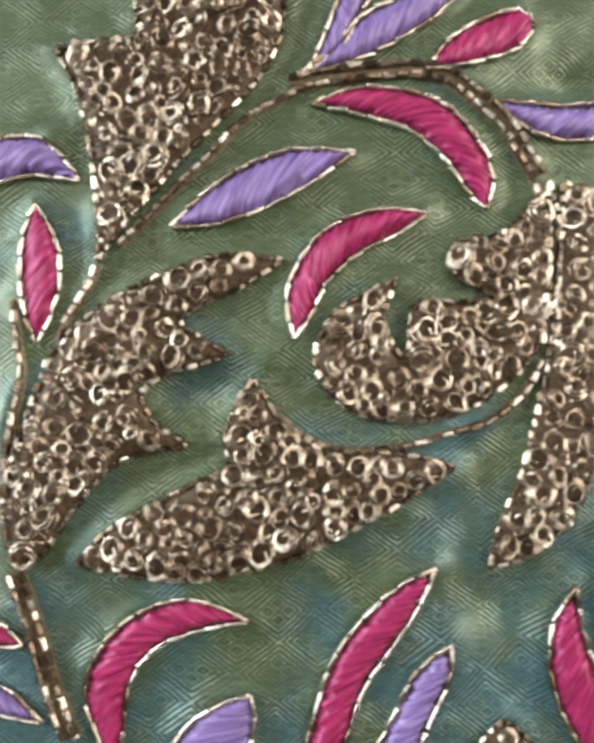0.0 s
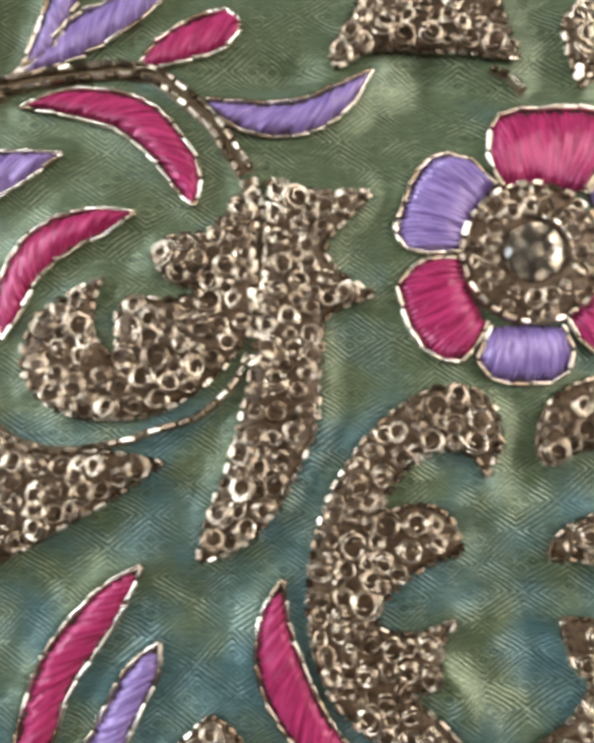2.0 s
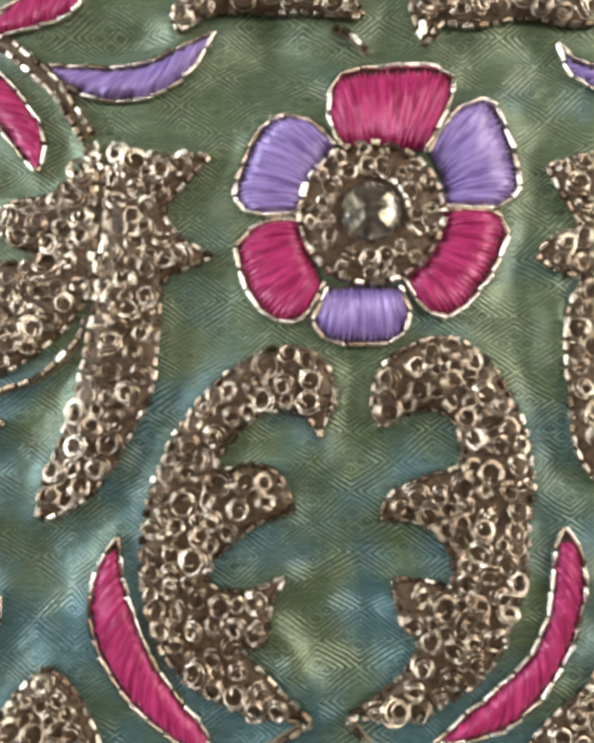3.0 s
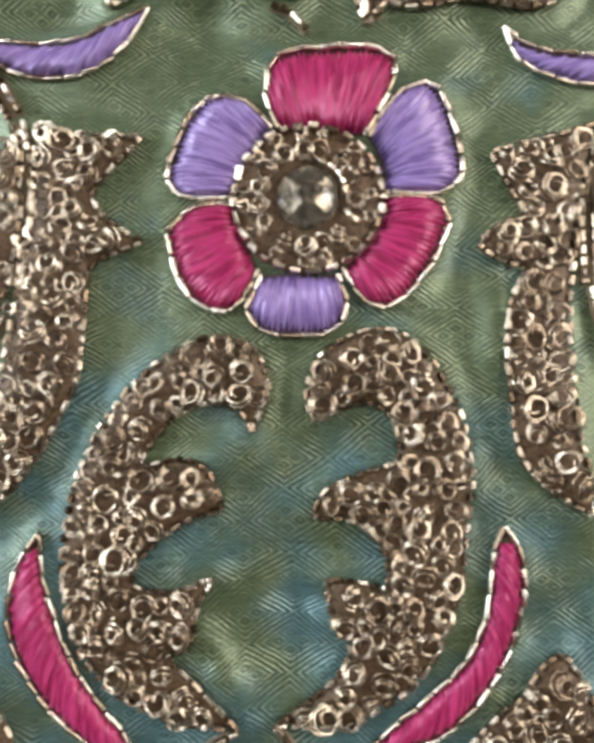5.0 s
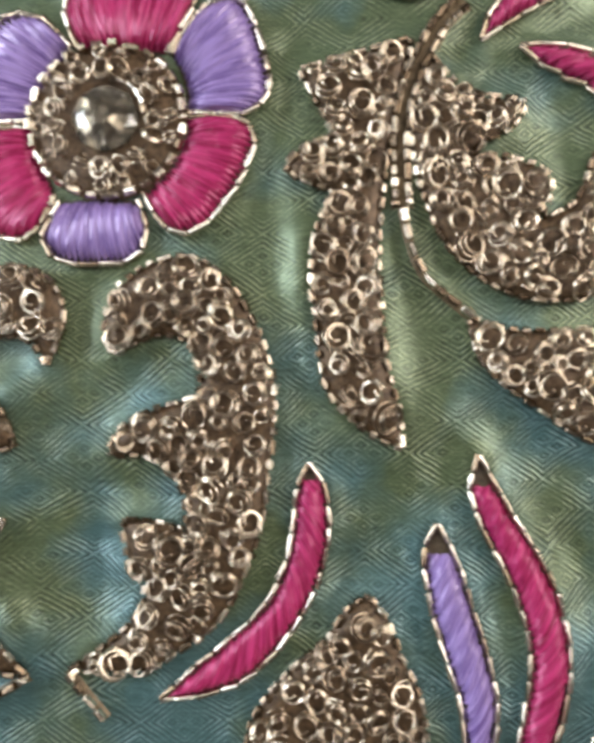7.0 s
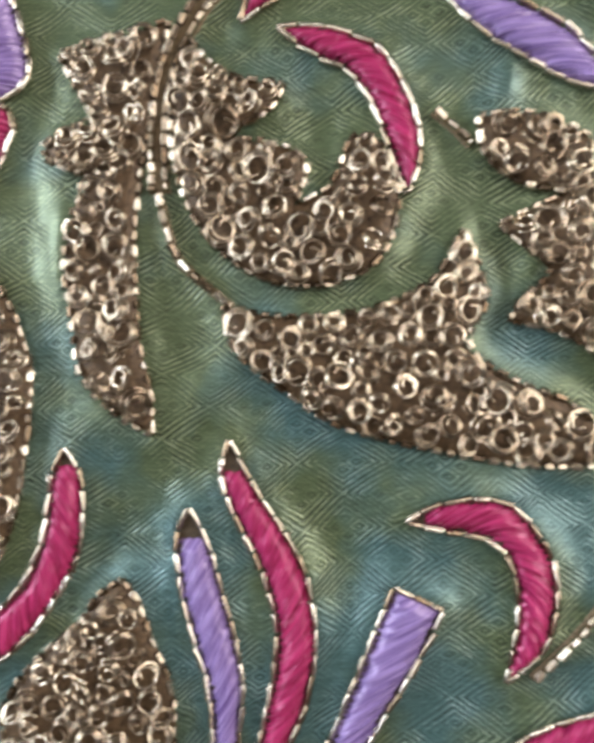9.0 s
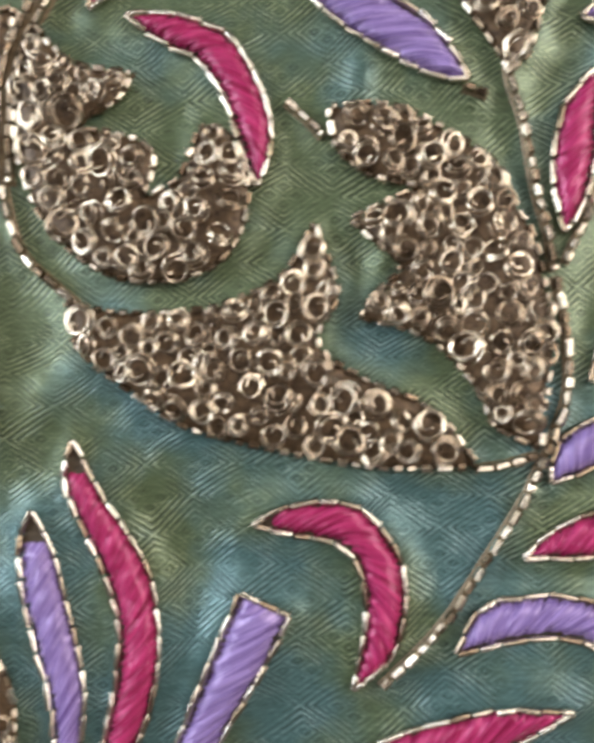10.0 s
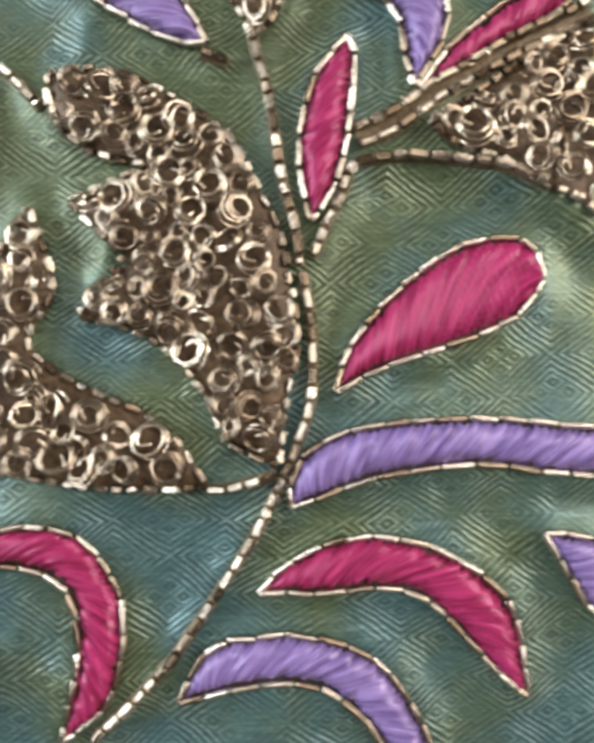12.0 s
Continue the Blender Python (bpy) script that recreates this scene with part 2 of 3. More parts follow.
def even(curve, count):
    """count points at even steps along a curve."""
    total = lengths(curve)
    out, k = [], 0
    for j in range(count):
        want = total[-1] * j / (count - 1)
        while k < len(curve) - 2 and total[k + 1] < want:
            k += 1
        span = total[k + 1] - total[k]
        out.append(curve[k].lerp(curve[k + 1], (want - total[k]) / span if span > 1e-9 else 0.0))
    return out


def bead_mesh(name, sides, mat, smooth):
    """A cut metal tube one long and one thick, along x, with turned-in ends."""
    bm = bmesh.new()
    rows = []
    for x, r in ((-0.44, 0.30), (-0.5, 0.42), (-0.45, 0.5), (0.45, 0.5), (0.5, 0.42), (0.44, 0.30)):
        rows.append([bm.verts.new((x, r * math.cos(2 * math.pi * k / sides), r * math.sin(2 * math.pi * k / sides))) for k in range(sides)])
    for a, b in zip(rows, rows[1:]):
        for k in range(sides):
            bm.faces.new((a[k], a[(k + 1) % sides], b[(k + 1) % sides], b[k]))
    bm.faces.new(rows[0][::-1])
    bm.faces.new(rows[-1])
    bmesh.ops.recalc_face_normals(bm, faces=bm.faces)
    return link_mesh(name, bm, mat, smooth)


def coil_mesh(name, turns, inner, outer, wire, rise, seed):
    """A short length of fine spring wire sewn down as a ring, with its cut end across the hole, in mm."""
    rnd = random.Random(seed)
    bm = bmesh.new()
    count, sides = int(turns * 15), 5
    phase, lean = rnd.uniform(0, 6.28), rnd.uniform(0, 6.28)
    shifts = [Vector((rnd.gauss(0, 0.1), rnd.gauss(0, 0.1), 0)) for _ in range(int(turns) + 3)]
    path = []
    for k in range(count + 1):
        t = k / count
        a = phase + 2 * math.pi * turns * t
        lap = turns * t
        n = int(lap)
        centre = shifts[n].lerp(shifts[n + 1], lap - n)
        r = outer + (inner - outer) * t + 0.05 * math.sin(2 * a + 3 * t)
        z = rise * math.sin(min(1.0, t * 1.25) * math.pi / 2) + 0.2 * r * math.cos(a - lean - 1.6 * t)
        path.append(centre + Vector((r * math.cos(a), r * math.sin(a), z)))
    last, before = path[-1], path[-2]
    way = (last - before).normalized()
    for k in range(1, 7):
        w = k / 6
        aim = way.lerp(Vector((-last.x, -last.y, -0.15)).normalized(), min(1.0, w * 1.6))
        path.append(path[-1] + 0.2 * aim.normalized())
    rows = []
    for k, mid in enumerate(path):
        d = (path[min(k + 1, len(path) - 1)] - path[max(k - 1, 0)]).normalized()
        out = d.cross(Vector((0, 0, 1))).normalized()
        top = out.cross(d)
        rows.append([bm.verts.new((mid + wire * (math.cos(b) * out + math.sin(b) * top)) * MM) for b in (2 * math.pi * j / sides for j in range(sides))])
    for a, b in zip(rows, rows[1:]):
        for j in range(sides):
            bm.faces.new((a[j], a[(j + 1) % sides], b[(j + 1) % sides], b[j]))
    bm.faces.new(rows[0])
    bm.faces.new(rows[-1][::-1])
    bmesh.ops.recalc_face_normals(bm, faces=bm.faces)
    return link_mesh(name, bm, COIL)


BUGLE = bead_mesh("bugle_bead", 10, GOLD, True)
CUT = bead_mesh("cut_bead", 6, GOLD, False)
OLD = bead_mesh("cut_bead", 6, ANTIQUE, False)
COILS = [coil_mesh("wire_ring", *v) for v in (
    (2.6, 0.90, 1.45, 0.135, 0.75, 1), (3.0, 0.75, 1.50, 0.125, 0.90, 2), (2.3, 1.00, 1.42, 0.150, 0.70, 3),
    (3.2, 0.80, 1.52, 0.120, 0.95, 4), (2.6, 0.72, 1.40, 0.140, 1.00, 5), (2.1, 0.92, 1.52, 0.145, 0.65, 6),
    (2.8, 1.00, 1.58, 0.130, 0.80, 7), (2.4, 0.72, 1.42, 0.140, 0.85, 8), (1.8, 1.00, 1.48, 0.155, 0.75, 9))]


def thing(name, centre, label, category, group=""):
    ob = new(name)
    ob.empty_display_size = 0.005
    ob.matrix_basis = Matrix.Translation((centre[0] * MM, centre[1] * MM, CLOTH_Z))
    return tagged(ob, label=label, category=category, group=group)


def thread_beads(parent, origin, curve, long, thick, gap, rnd, mesh, z=0.0, name="bugle_bead"):
    """Beads end to end along a curve (mm)."""
    EDGES.extend((p.x, p.y) for p in curve[::4])
    total = lengths(curve)[-1]
    at = 0.0
    spots = even(curve, max(8, int(total / 0.2)))
    while at < total - 0.3:
        size = min(long * rnd.uniform(0.78, 1.22), total - at)
        k0 = int(at / total * (len(spots) - 1))
        k1 = min(len(spots) - 1, int((at + size) / total * (len(spots) - 1)))
        a, b = spots[k0], spots[k1]
        reach = (b - a).length
        if reach > 0.25:
            mid = (a + b) / 2
            turn = math.degrees(math.atan2(b.y - a.y, b.x - a.x)) + rnd.uniform(-5, 5)
            fat = thick * rnd.uniform(0.88, 1.12)
            m = pose((mid.x - origin[0]) * MM, (mid.y - origin[1]) * MM, (lift(mid.x, mid.y) + RAISED + z + fat * 0.5 + rnd.uniform(0, 0.12)) * MM,
                     rnd.uniform(0, 60), rnd.uniform(-9, 9), turn)
            part(name, mesh, parent, m @ Matrix.Diagonal((max(0.3, reach - gap) * MM, fat * MM, fat * MM, 1)))
        at += size
    return total


def cushion(name, colour, side_a, side_b, origin, height, inset=0.3, bare=0.0, slant=1.0):
    """A padded satin surface between two edges (mm), ridged by its bundles of stitches."""
    a, b = spline(side_a), spline(side_b)
    step = 0.17
    rows = max(8, int(max(lengths(a)[-1], lengths(b)[-1]) / step))
    a, b = even(a, rows), even(b, rows)
    first = int(bare / step)
    if first > 0:
        a, b, rows = a[first:], b[first:], rows - first
    if first < 0:
        a, b, rows = a[:2 - first], b[:2 - first], 2 - first
    cols = 17
    seed = side_a[0][0] * 3.7
    bm = bmesh.new()
    uv = bm.loops.layers.uv.new("UVMap")
    grid, place = [], {}
    for k in range(rows):
        t = k / (rows - 1)
        across = b[k] - a[k]
        wide = across.length
        row = []
        for j in range(cols):
            w = j / (cols - 1)
            stitch = t * rows * step + slant * wide * w
            ragged = 0.42 * noise.noise((stitch / 0.55, seed, round(w))) + (0.34 if slant == 0.0 else 0.2) * math.sin(2 * math.pi * stitch / 0.72 + 2.0 * noise.noise((stitch / 3.0, seed, 2.0)))
            cut_in = min(0.42, max(0.1, inset + ragged) / wide) if wide > 1e-6 else 0.0
            u = cut_in + (1 - 2 * cut_in) * w
            p = a[k] + across * u
            ends = min(1.0, min(t, 1 - t) * rows * step / 1.5 + 0.12)
            arch = max(0.0, 1 - abs(2 * w - 1) ** 2.4) ** 0.6
            bundle = noise.noise((stitch / 0.85, seed, 0.3 * wide * w)) + 0.6 * noise.noise((stitch / 0.4, seed + 9, 0.4 * wide * w))
            z = lift(p.x, p.y) + RAISED + 0.05 + height * arch * ends * min(1.0, 0.25 + wide / 4.0)
            z += 0.32 * bundle * min(1.0, height) * (1.25 - arch) * (0.0 if j in (0, cols - 1) else 1.0) + (0.06 if slant == 0.0 else 0.13) * bundle * arch * min(1.0, height)
            v = bm.verts.new(((p.x - origin[0]) * MM, (p.y - origin[1]) * MM, z * MM))
            place[v] = (stitch, wide * u)
            row.append(v)
        grid.append(row)
    for r0, r1 in zip(grid, grid[1:]):
        for j in range(cols - 1):
            f = bm.faces.new((r0[j], r0[j + 1], r1[j + 1], r1[j]))
            for loop in f.loops:
                loop[uv].uv = place[loop.vert]
    bmesh.ops.recalc_face_normals(bm, faces=bm.faces)
    if sum(f.normal.z for f in bm.faces) < 0:
        bmesh.ops.reverse_faces(bm, faces=bm.faces)
    return link_mesh(name, bm, SATIN[colour])


def satin_leaf(colour, side_a, side_b, bare=0.0):
    rnd = random.Random(int(side_a[0][0] * 10 + side_a[0][1] * 1000))
    points = [p[:2] for p in side_a + side_b]
    origin = (sum(p[0] for p in points) / len(points), sum(p[1] for p in points) / len(points))
    reach = math.dist(side_a[0], side_a[-1])
    kind = "long slender" if reach > 22 else "small"
    leaf = thing("satin_leaf", origin, f"{kind} {colour} satin-stitch leaf edged with gold tube beads",
                 "embroidered leaf", f"{colour} satin leaves")
    part("satin_padding", cushion("satin_padding", colour, side_a, side_b, origin, 0.95, 0.5, bare), leaf)
    # Dark thread sheet added below: it stands for shade in the edge gaps.
    part("under_stitch", cushion("under_stitch", "thread", side_a, side_b, origin, 0.1, 0.1), leaf, None, "dark thread layer under the satin, added to darken edge gaps")
    for side in (side_a, side_b):
        thread_beads(leaf, origin, spline(side), 2.6, 0.68, 0.22, rnd, BUGLE)
    if math.dist(side_a[-1], side_b[-1]) > 1.5:
        thread_beads(leaf, origin, spline([side_a[-1], side_b[-1]]), 2.4, 0.62, 0.12, rnd, BUGLE)
    if math.dist(side_a[0], side_b[0]) > 1.5:
        thread_beads(leaf, origin, spline([side_a[0], side_b[0]]), 2.4, 0.62, 0.12, rnd, BUGLE)
    return leaf


def inside(p, poly):
    hit = False
    for a, b in zip(poly, poly[-1:] + poly[:-1]):
        if (a.y > p.y) != (b.y > p.y) and p.x < (b.x - a.x) * (p.y - a.y) / (b.y - a.y) + a.x:
            hit = not hit
    return hit


def edge_distance(p, edge):
    d = edge - np.array((p.x, p.y))
    return float(np.sqrt((d * d).sum(1).min()))


def ring_leaf(kind, outline):
    """A motif filled with coiled wire rings on brown thread padding, edged with cut beads."""
    from mathutils.geometry import delaunay_2d_cdt
    rnd = random.Random(int(outline[0][0] * 10 + outline[0][1] * 1000))
    edge = spline(outline, closed=True, step=0.5)
    table = np.array([(p.x, p.y) for p in edge])
    lo, hi = table.min(0), table.max(0)
    origin = tuple((lo + hi) / 2)
    words = kind.replace("_", " ")
    leaf = thing("beaded_leaf", origin, f"{words} filled with bronze-gold wire rings, edged with cut beads", "beaded motif", "ring-filled motifs")
    inner = []
    for k in range(int((hi[0] - lo[0]) / 0.8) + 1):
        for j in range(int((hi[1] - lo[1]) / 0.8) + 1):
            p = Vector((lo[0] + 0.8 * k + rnd.uniform(-0.2, 0.2), lo[1] + 0.8 * j + rnd.uniform(-0.2, 0.2)))
            if inside(p, edge) and edge_distance(p, table) > 0.35:
                inner.append(p)
    n = len(edge)
    verts, _, faces, *_ = delaunay_2d_cdt([p.copy() for p in edge] + inner, [(k, (k + 1) % n) for k in range(n)], [], 1, 1e-5)
    bm = bmesh.new()
    made = []
    for p in verts:
        d = min(1.0, edge_distance(p, table) / 1.8)
        z = lift(p.x, p.y) + RAISED + 0.04 + 0.75 * (1 - (1 - d) ** 2) + 0.1 * d * noise.noise((p.x, p.y, 4.0))
        made.append(bm.verts.new(((p.x - origin[0]) * MM, (p.y - origin[1]) * MM, z * MM)))
    for f in faces:
        bm.faces.new([made[k] for k in f])
    bmesh.ops.recalc_face_normals(bm, faces=bm.faces)
    if sum(f.normal.z for f in bm.faces) < 0:
        bmesh.ops.reverse_faces(bm, faces=bm.faces)
    part("thread_padding", link_mesh("thread_padding", bm, THREAD), leaf, None, "brown thread padding")
    thread_beads(leaf, origin, edge + edge[:1], 1.7, 0.82, 0.55, rnd, OLD, 0.05, "cut_bead")
    spots = []
    area_mm = (hi[0] - lo[0]) * (hi[1] - lo[1])
    for apart, tries, scale in ((2.85, 10, 1.03), (2.4, 11, 0.93), (2.0, 10, 0.8)):
        for _ in range(int(area_mm * tries)):
            p = Vector((rnd.uniform(lo[0], hi[0]), rnd.uniform(lo[1], hi[1])))
            if all((p - q).length_squared > apart ** 2 for q, _ in spots) and inside(p, edge) and edge_distance(p, table) > 1.28 * scale:
                spots.append((p, scale))
    for p, scale in spots:
        d = min(1.0, edge_distance(p, table) / 2.5)
        m = pose((p.x - origin[0]) * MM, (p.y - origin[1]) * MM, (lift(p.x, p.y) + RAISED + 0.55 + 0.55 * d + rnd.uniform(0, 0.5)) * MM,
                 rnd.gauss(0, 15), rnd.gauss(0, 15), rnd.uniform(0, 360))
        size = scale * rnd.choice((0.88, 0.95, 1.0, 1.06, 1.18)) * rnd.uniform(0.95, 1.05)
        part("wire_ring", rnd.choice(COILS), leaf, m @ Matrix.Diagonal((size, size, size, 1)))
    return leaf


def bead_stem(rows, points):
    rnd = random.Random(int(points[0][0] * 10 + points[0][1] * 1000))
    curve = spline(points)
    origin = tuple(curve[len(curve) // 2])
    words = "double row" if rows == 2 else "single row"
    stem = thing("bead_stem", origin, f"curved embroidered stem of a {words} of gold cut beads", "beaded stem", "bead stems")
    bm = bmesh.new()
    strip = []
    half = 0.55 if rows == 1 else 1.3
    for k, p in enumerate(curve):
        d = (curve[min(k + 1, len(curve) - 1)] - curve[max(k - 1, 0)]).normalized()
        row = []
        for w in (-1.0, -0.6, 0.0, 0.6, 1.0):
            q = p + w * half * Vector((-d.y, d.x))
            row.append(bm.verts.new(((q.x - origin[0]) * MM, (q.y - origin[1]) * MM, (lift(q.x, q.y) + RAISED - 0.1 + 0.35 * (1 - w * w)) * MM)))
        strip.append(row)
    for r0, r1 in zip(strip, strip[1:]):
        for k in range(4):
            bm.faces.new((r0[k], r1[k], r1[k + 1], r0[k + 1]))
    part("thread_cord", link_mesh("thread_cord", bm, CORD), stem, None, "brown thread cord")
    for r in range(rows):
        off = 0.0 if rows == 1 else (r - 0.5) * 1.6
        shifted = []
        for k, p in enumerate(curve):
            d = (curve[min(k + 1, len(curve) - 1)] - curve[max(k - 1, 0)]).normalized()
            shifted.append(p + off * Vector((-d.y, d.x)))
        thread_beads(stem, origin, shifted, 1.75, 0.95, 0.38, rnd, OLD, 0.05, "cut_bead")
    return stem


# ---- an unseen room and table, added around and under the cloth ----
def wall(name, pieces, mat=WALL):
    bm = bmesh.new()
    for lo, hi in pieces:
        box(bm, lo, hi)
    return tagged(new(name, link_mesh(name, bm, mat, False)), kind="structure", label="plain matt painted surface of an unseen, added room")


# Plain surfaces added to bounce light and close off the surroundings.
wall("floor", [((-2.0, -2.0, -0.1), (2.2, 2.0, 0.0))], WOOD)
wall("ceiling", [((-2.0, -2.0, 2.6), (2.2, 2.0, 2.7))], CEILING)
wall("wall_east", [((2.2, -2.0, -0.1), (2.3, 2.0, 2.7))])
wall("wall_north", [((-2.0, 2.0, -0.1), (2.2, 2.1, 2.7))])
wall("wall_south", [((-2.0, -2.1, -0.1), (2.2, -2.0, 2.7))])
wall("wall_west", [((-2.1, -2.0, -0.1), (-2.0, -0.1, 2.7)), ((-2.1, 1.2, -0.1), (-2.0, 2.0, 2.7)),
                   ((-2.1, -0.1, -0.1), (-2.0, 1.2, 1.1)), ((-2.1, -0.1, 2.4), (-2.0, 1.2, 2.7))])

table = tagged(new("table"), label="plain brown wooden table under the cloth", category="table")
bm = bmesh.new()
box(bm, (-0.45, -0.4, 0.72), (0.65, 0.4, 0.758))
bmesh.ops.bevel(bm, geom=bm.edges[:], offset=0.004, segments=2, affect="EDGES")
part("tabletop", link_mesh("tabletop", bm, WOOD, False), table)
for lx in (-0.40, 0.55):
    for ly in (-0.35, 0.30):
        bm = bmesh.new()
        box(bm, (lx, ly, 0.0), (lx + 0.05, ly + 0.05, 0.72))
        part("leg", link_mesh("leg", bm, WOOD, False), table)

# ---- the flower ----
flower = thing("embroidered_flower", (67.3, 17.7), "crimson and purple satin flower with a crystal in its beaded centre", "embroidered flower")


def petal(parent, colour, side_a, side_b):
    rnd = random.Random(int(side_a[0][0] * 10 + side_a[0][1] * 1000))
    origin = (67.3, 17.7)
    side_b = [(x + 0.09 * (67.3 - x), y + 0.09 * (17.7 - y)) for x, y in side_b]
    pad = part("petal", cushion("petal", colour, side_a, side_b, origin, 1.4, 0.65, 0.0, 0.0), parent, None, f"{colour} satin-stitch petal edged with gold tube beads")
    part("under_stitch", cushion("under_stitch", "thread", side_a, side_b, origin, 0.1, 0.1), pad)
    loop = [side_b[0]] + side_a + [side_b[-1]]
    thread_beads(pad, origin, spline(loop), 2.6, 0.78, 0.2, rnd, BUGLE)
    return pad


def flower_centre(parent, x, y, radius, stone):
    rnd = random.Random(5)
    origin = (67.3, 17.7)

    def circle(r):
        return [Vector((x + r * math.cos(a * 0.05), y + r * math.sin(a * 0.05))) for a in range(127)]

    radius += 0.4
    bm = bmesh.new()
    mid = bm.verts.new(((x - origin[0]) * MM, (y - origin[1]) * MM, (RAISED + 0.75) * MM))
    last = None
    for r, z in ((0.4, 0.75), (0.8, 0.7), (1.0, 0.1)):
        ring = [bm.verts.new(((x - origin[0] + r * radius * math.cos(k * math.pi / 20)) * MM, (y - origin[1] + r * radius * math.sin(k * math.pi / 20)) * MM, (RAISED + z) * MM)) for k in range(40)]
        for k in range(40):
            bm.faces.new((mid, ring[k], ring[(k + 1) % 40]) if last is None else (last[k], ring[k], ring[(k + 1) % 40], last[(k + 1) % 40]))
        last = ring
    part("thread_disc", link_mesh("thread_disc", bm, THREAD), parent, None, "brown thread padding")
    thread_beads(parent, origin, circle(radius - 0.3), 2.1, 1.0, 0.65, rnd, CUT, 0.45, "cut_bead")
    thread_beads(parent, origin, circle(stone + 0.75)[:32], 1.2, 0.7, 0.3, rnd, CUT, 0.9, "cut_bead")
    for r, count in ((stone + 1.9, 15), (stone + 3.9, 15)):
        for k in range(count):
            a = 2 * math.pi * (k + rnd.uniform(-0.2, 0.2)) / count
            px, py = x + r * math.cos(a), y + r * math.sin(a)
            size = rnd.uniform(0.82, 1.02) if r < stone + 2 else rnd.uniform(0.6, 0.72)
            m = pose((px - origin[0]) * MM, (py - origin[1]) * MM, (RAISED + 0.9 + rnd.uniform(0, 0.3)) * MM, rnd.gauss(0, 20), rnd.gauss(0, 20), rnd.uniform(0, 360))
            part("wire_ring", rnd.choice(COILS), parent, m @ Matrix.Diagonal((size, size, size, 1)))
    bm = bmesh.new()
    levels = ((0.98, 0.7), (1.0, 1.3), (0.78, 2.1), (0.48, 2.5))
    last = None
    for n, (r, z) in enumerate(levels):
        ring = [bm.verts.new((r * stone * math.cos((k + 0.5 * (n % 2)) * math.pi / 6) * MM, r * stone * math.sin((k + 0.5 * (n % 2)) * math.pi / 6) * MM, z * MM)) for k in range(12)]
        if last:
            for k in range(12):
                if n % 2:
                    bm.faces.new((last[k], last[(k + 1) % 12], ring[k]))
                    bm.faces.new((last[(k + 1) % 12], ring[(k + 1) % 12], ring[k]))
                else:
                    bm.faces.new((last[k], ring[(k + 1) % 12], ring[k]))
                    bm.faces.new((last[k], last[(k + 1) % 12], ring[(k + 1) % 12]))
        else:
            bm.faces.new(ring[::-1])
        last = ring
    bm.faces.new(last)
    bmesh.ops.recalc_face_normals(bm, faces=bm.faces)
    gem = part("crystal", link_mesh("crystal", bm, GLASS, False), parent, Matrix.Translation(((x - origin[0]) * MM, (y - origin[1]) * MM, RAISED * MM)), "clear faceted round crystal")
    bm = bmesh.new()
    bmesh.ops.create_cone(bm, cap_ends=True, segments=8, radius1=stone * 0.95 * MM, radius2=stone * 0.25 * MM, depth=1.0 * MM)
    part("foil", link_mesh("foil", bm, FOIL, False), gem, Matrix.Translation((0, 0, 1.22 * MM)), "dull metal foil")


flower_centre(flower, 67.0, 17.8, 9.0, 4.0)
petal(flower, "crimson", [(62.1, 31), (63.6, 36.3), (70.4, 37.2), (77.4, 36.4), (78, 32.8)],
      [(63.5, 27.4), (66.7, 26.9), (70.2, 26.6), (73.7, 26.3), (74.8, 26.2)])
petal(flower, "purple", [(52.1, 18.5), (49.6, 20.5), (50.6, 24.8), (53.3, 29.8), (56.5, 31.3), (59.8, 30.3)],
      [(57.4, 18.5), (58.5, 21.2), (60.6, 24.7), (62.5, 27.6)])
petal(flower, "purple", [(78.1, 30.4), (80.7, 31.8), (83, 31.7), (84.9, 27.7), (86.1, 21.2), (84.6, 18.6), (82.6, 17.9)],
      [(75.3, 26), (76.5, 23.3), (77, 20.9), (77, 18.4)])
petal(flower, "crimson", [(53.2, 17.4), (49.6, 14.4), (50.4, 9.7), (52.3, 5.9), (54.9, 4.3), (58.1, 4.6)],
      [(57.4, 17.4), (58.1, 13.9), (59.3, 10.9), (60.2, 8.5)])
petal(flower, "crimson", [(80.9, 17.7), (83.4, 16.9), (84.3, 14.8), (82.4, 10.2), (79.5, 6.3), (76.6, 4.2), (73.8, 4.7)],
      [(76.9, 17.7), (76.3, 14.5), (74.5, 11.6), (71.3, 8.5)])
petal(flower, "purple", [(59.2, 3.9), (61.2, 1.5), (65.7, 1), (69.7, 1.4), (71.5, 4.2)],
      [(60.7, 7.7), (64.1, 8), (67.6, 7.8), (70.7, 7.6)])

# ---- satin leaves ----
satin_leaf("purple", [(-44.6, 28.1), (-41.7, 33.1), (-39.3, 34.8), (-35.6, 34.9), (-32.1, 33.7), (-28.7, 29.2)],
           [(-44.6, 28.1), (-39.1, 28.7), (-35.4, 29.9), (-28.7, 29.2)])
satin_leaf("crimson", [(-34.2, 26.2), (-35.8, 21.8), (-36.1, 16.3), (-35.5, 12), (-33.7, 8)],
           [(-34.2, 26.2), (-31.8, 22.4), (-30.8, 18.1), (-31.4, 13.2), (-33.7, 8)])
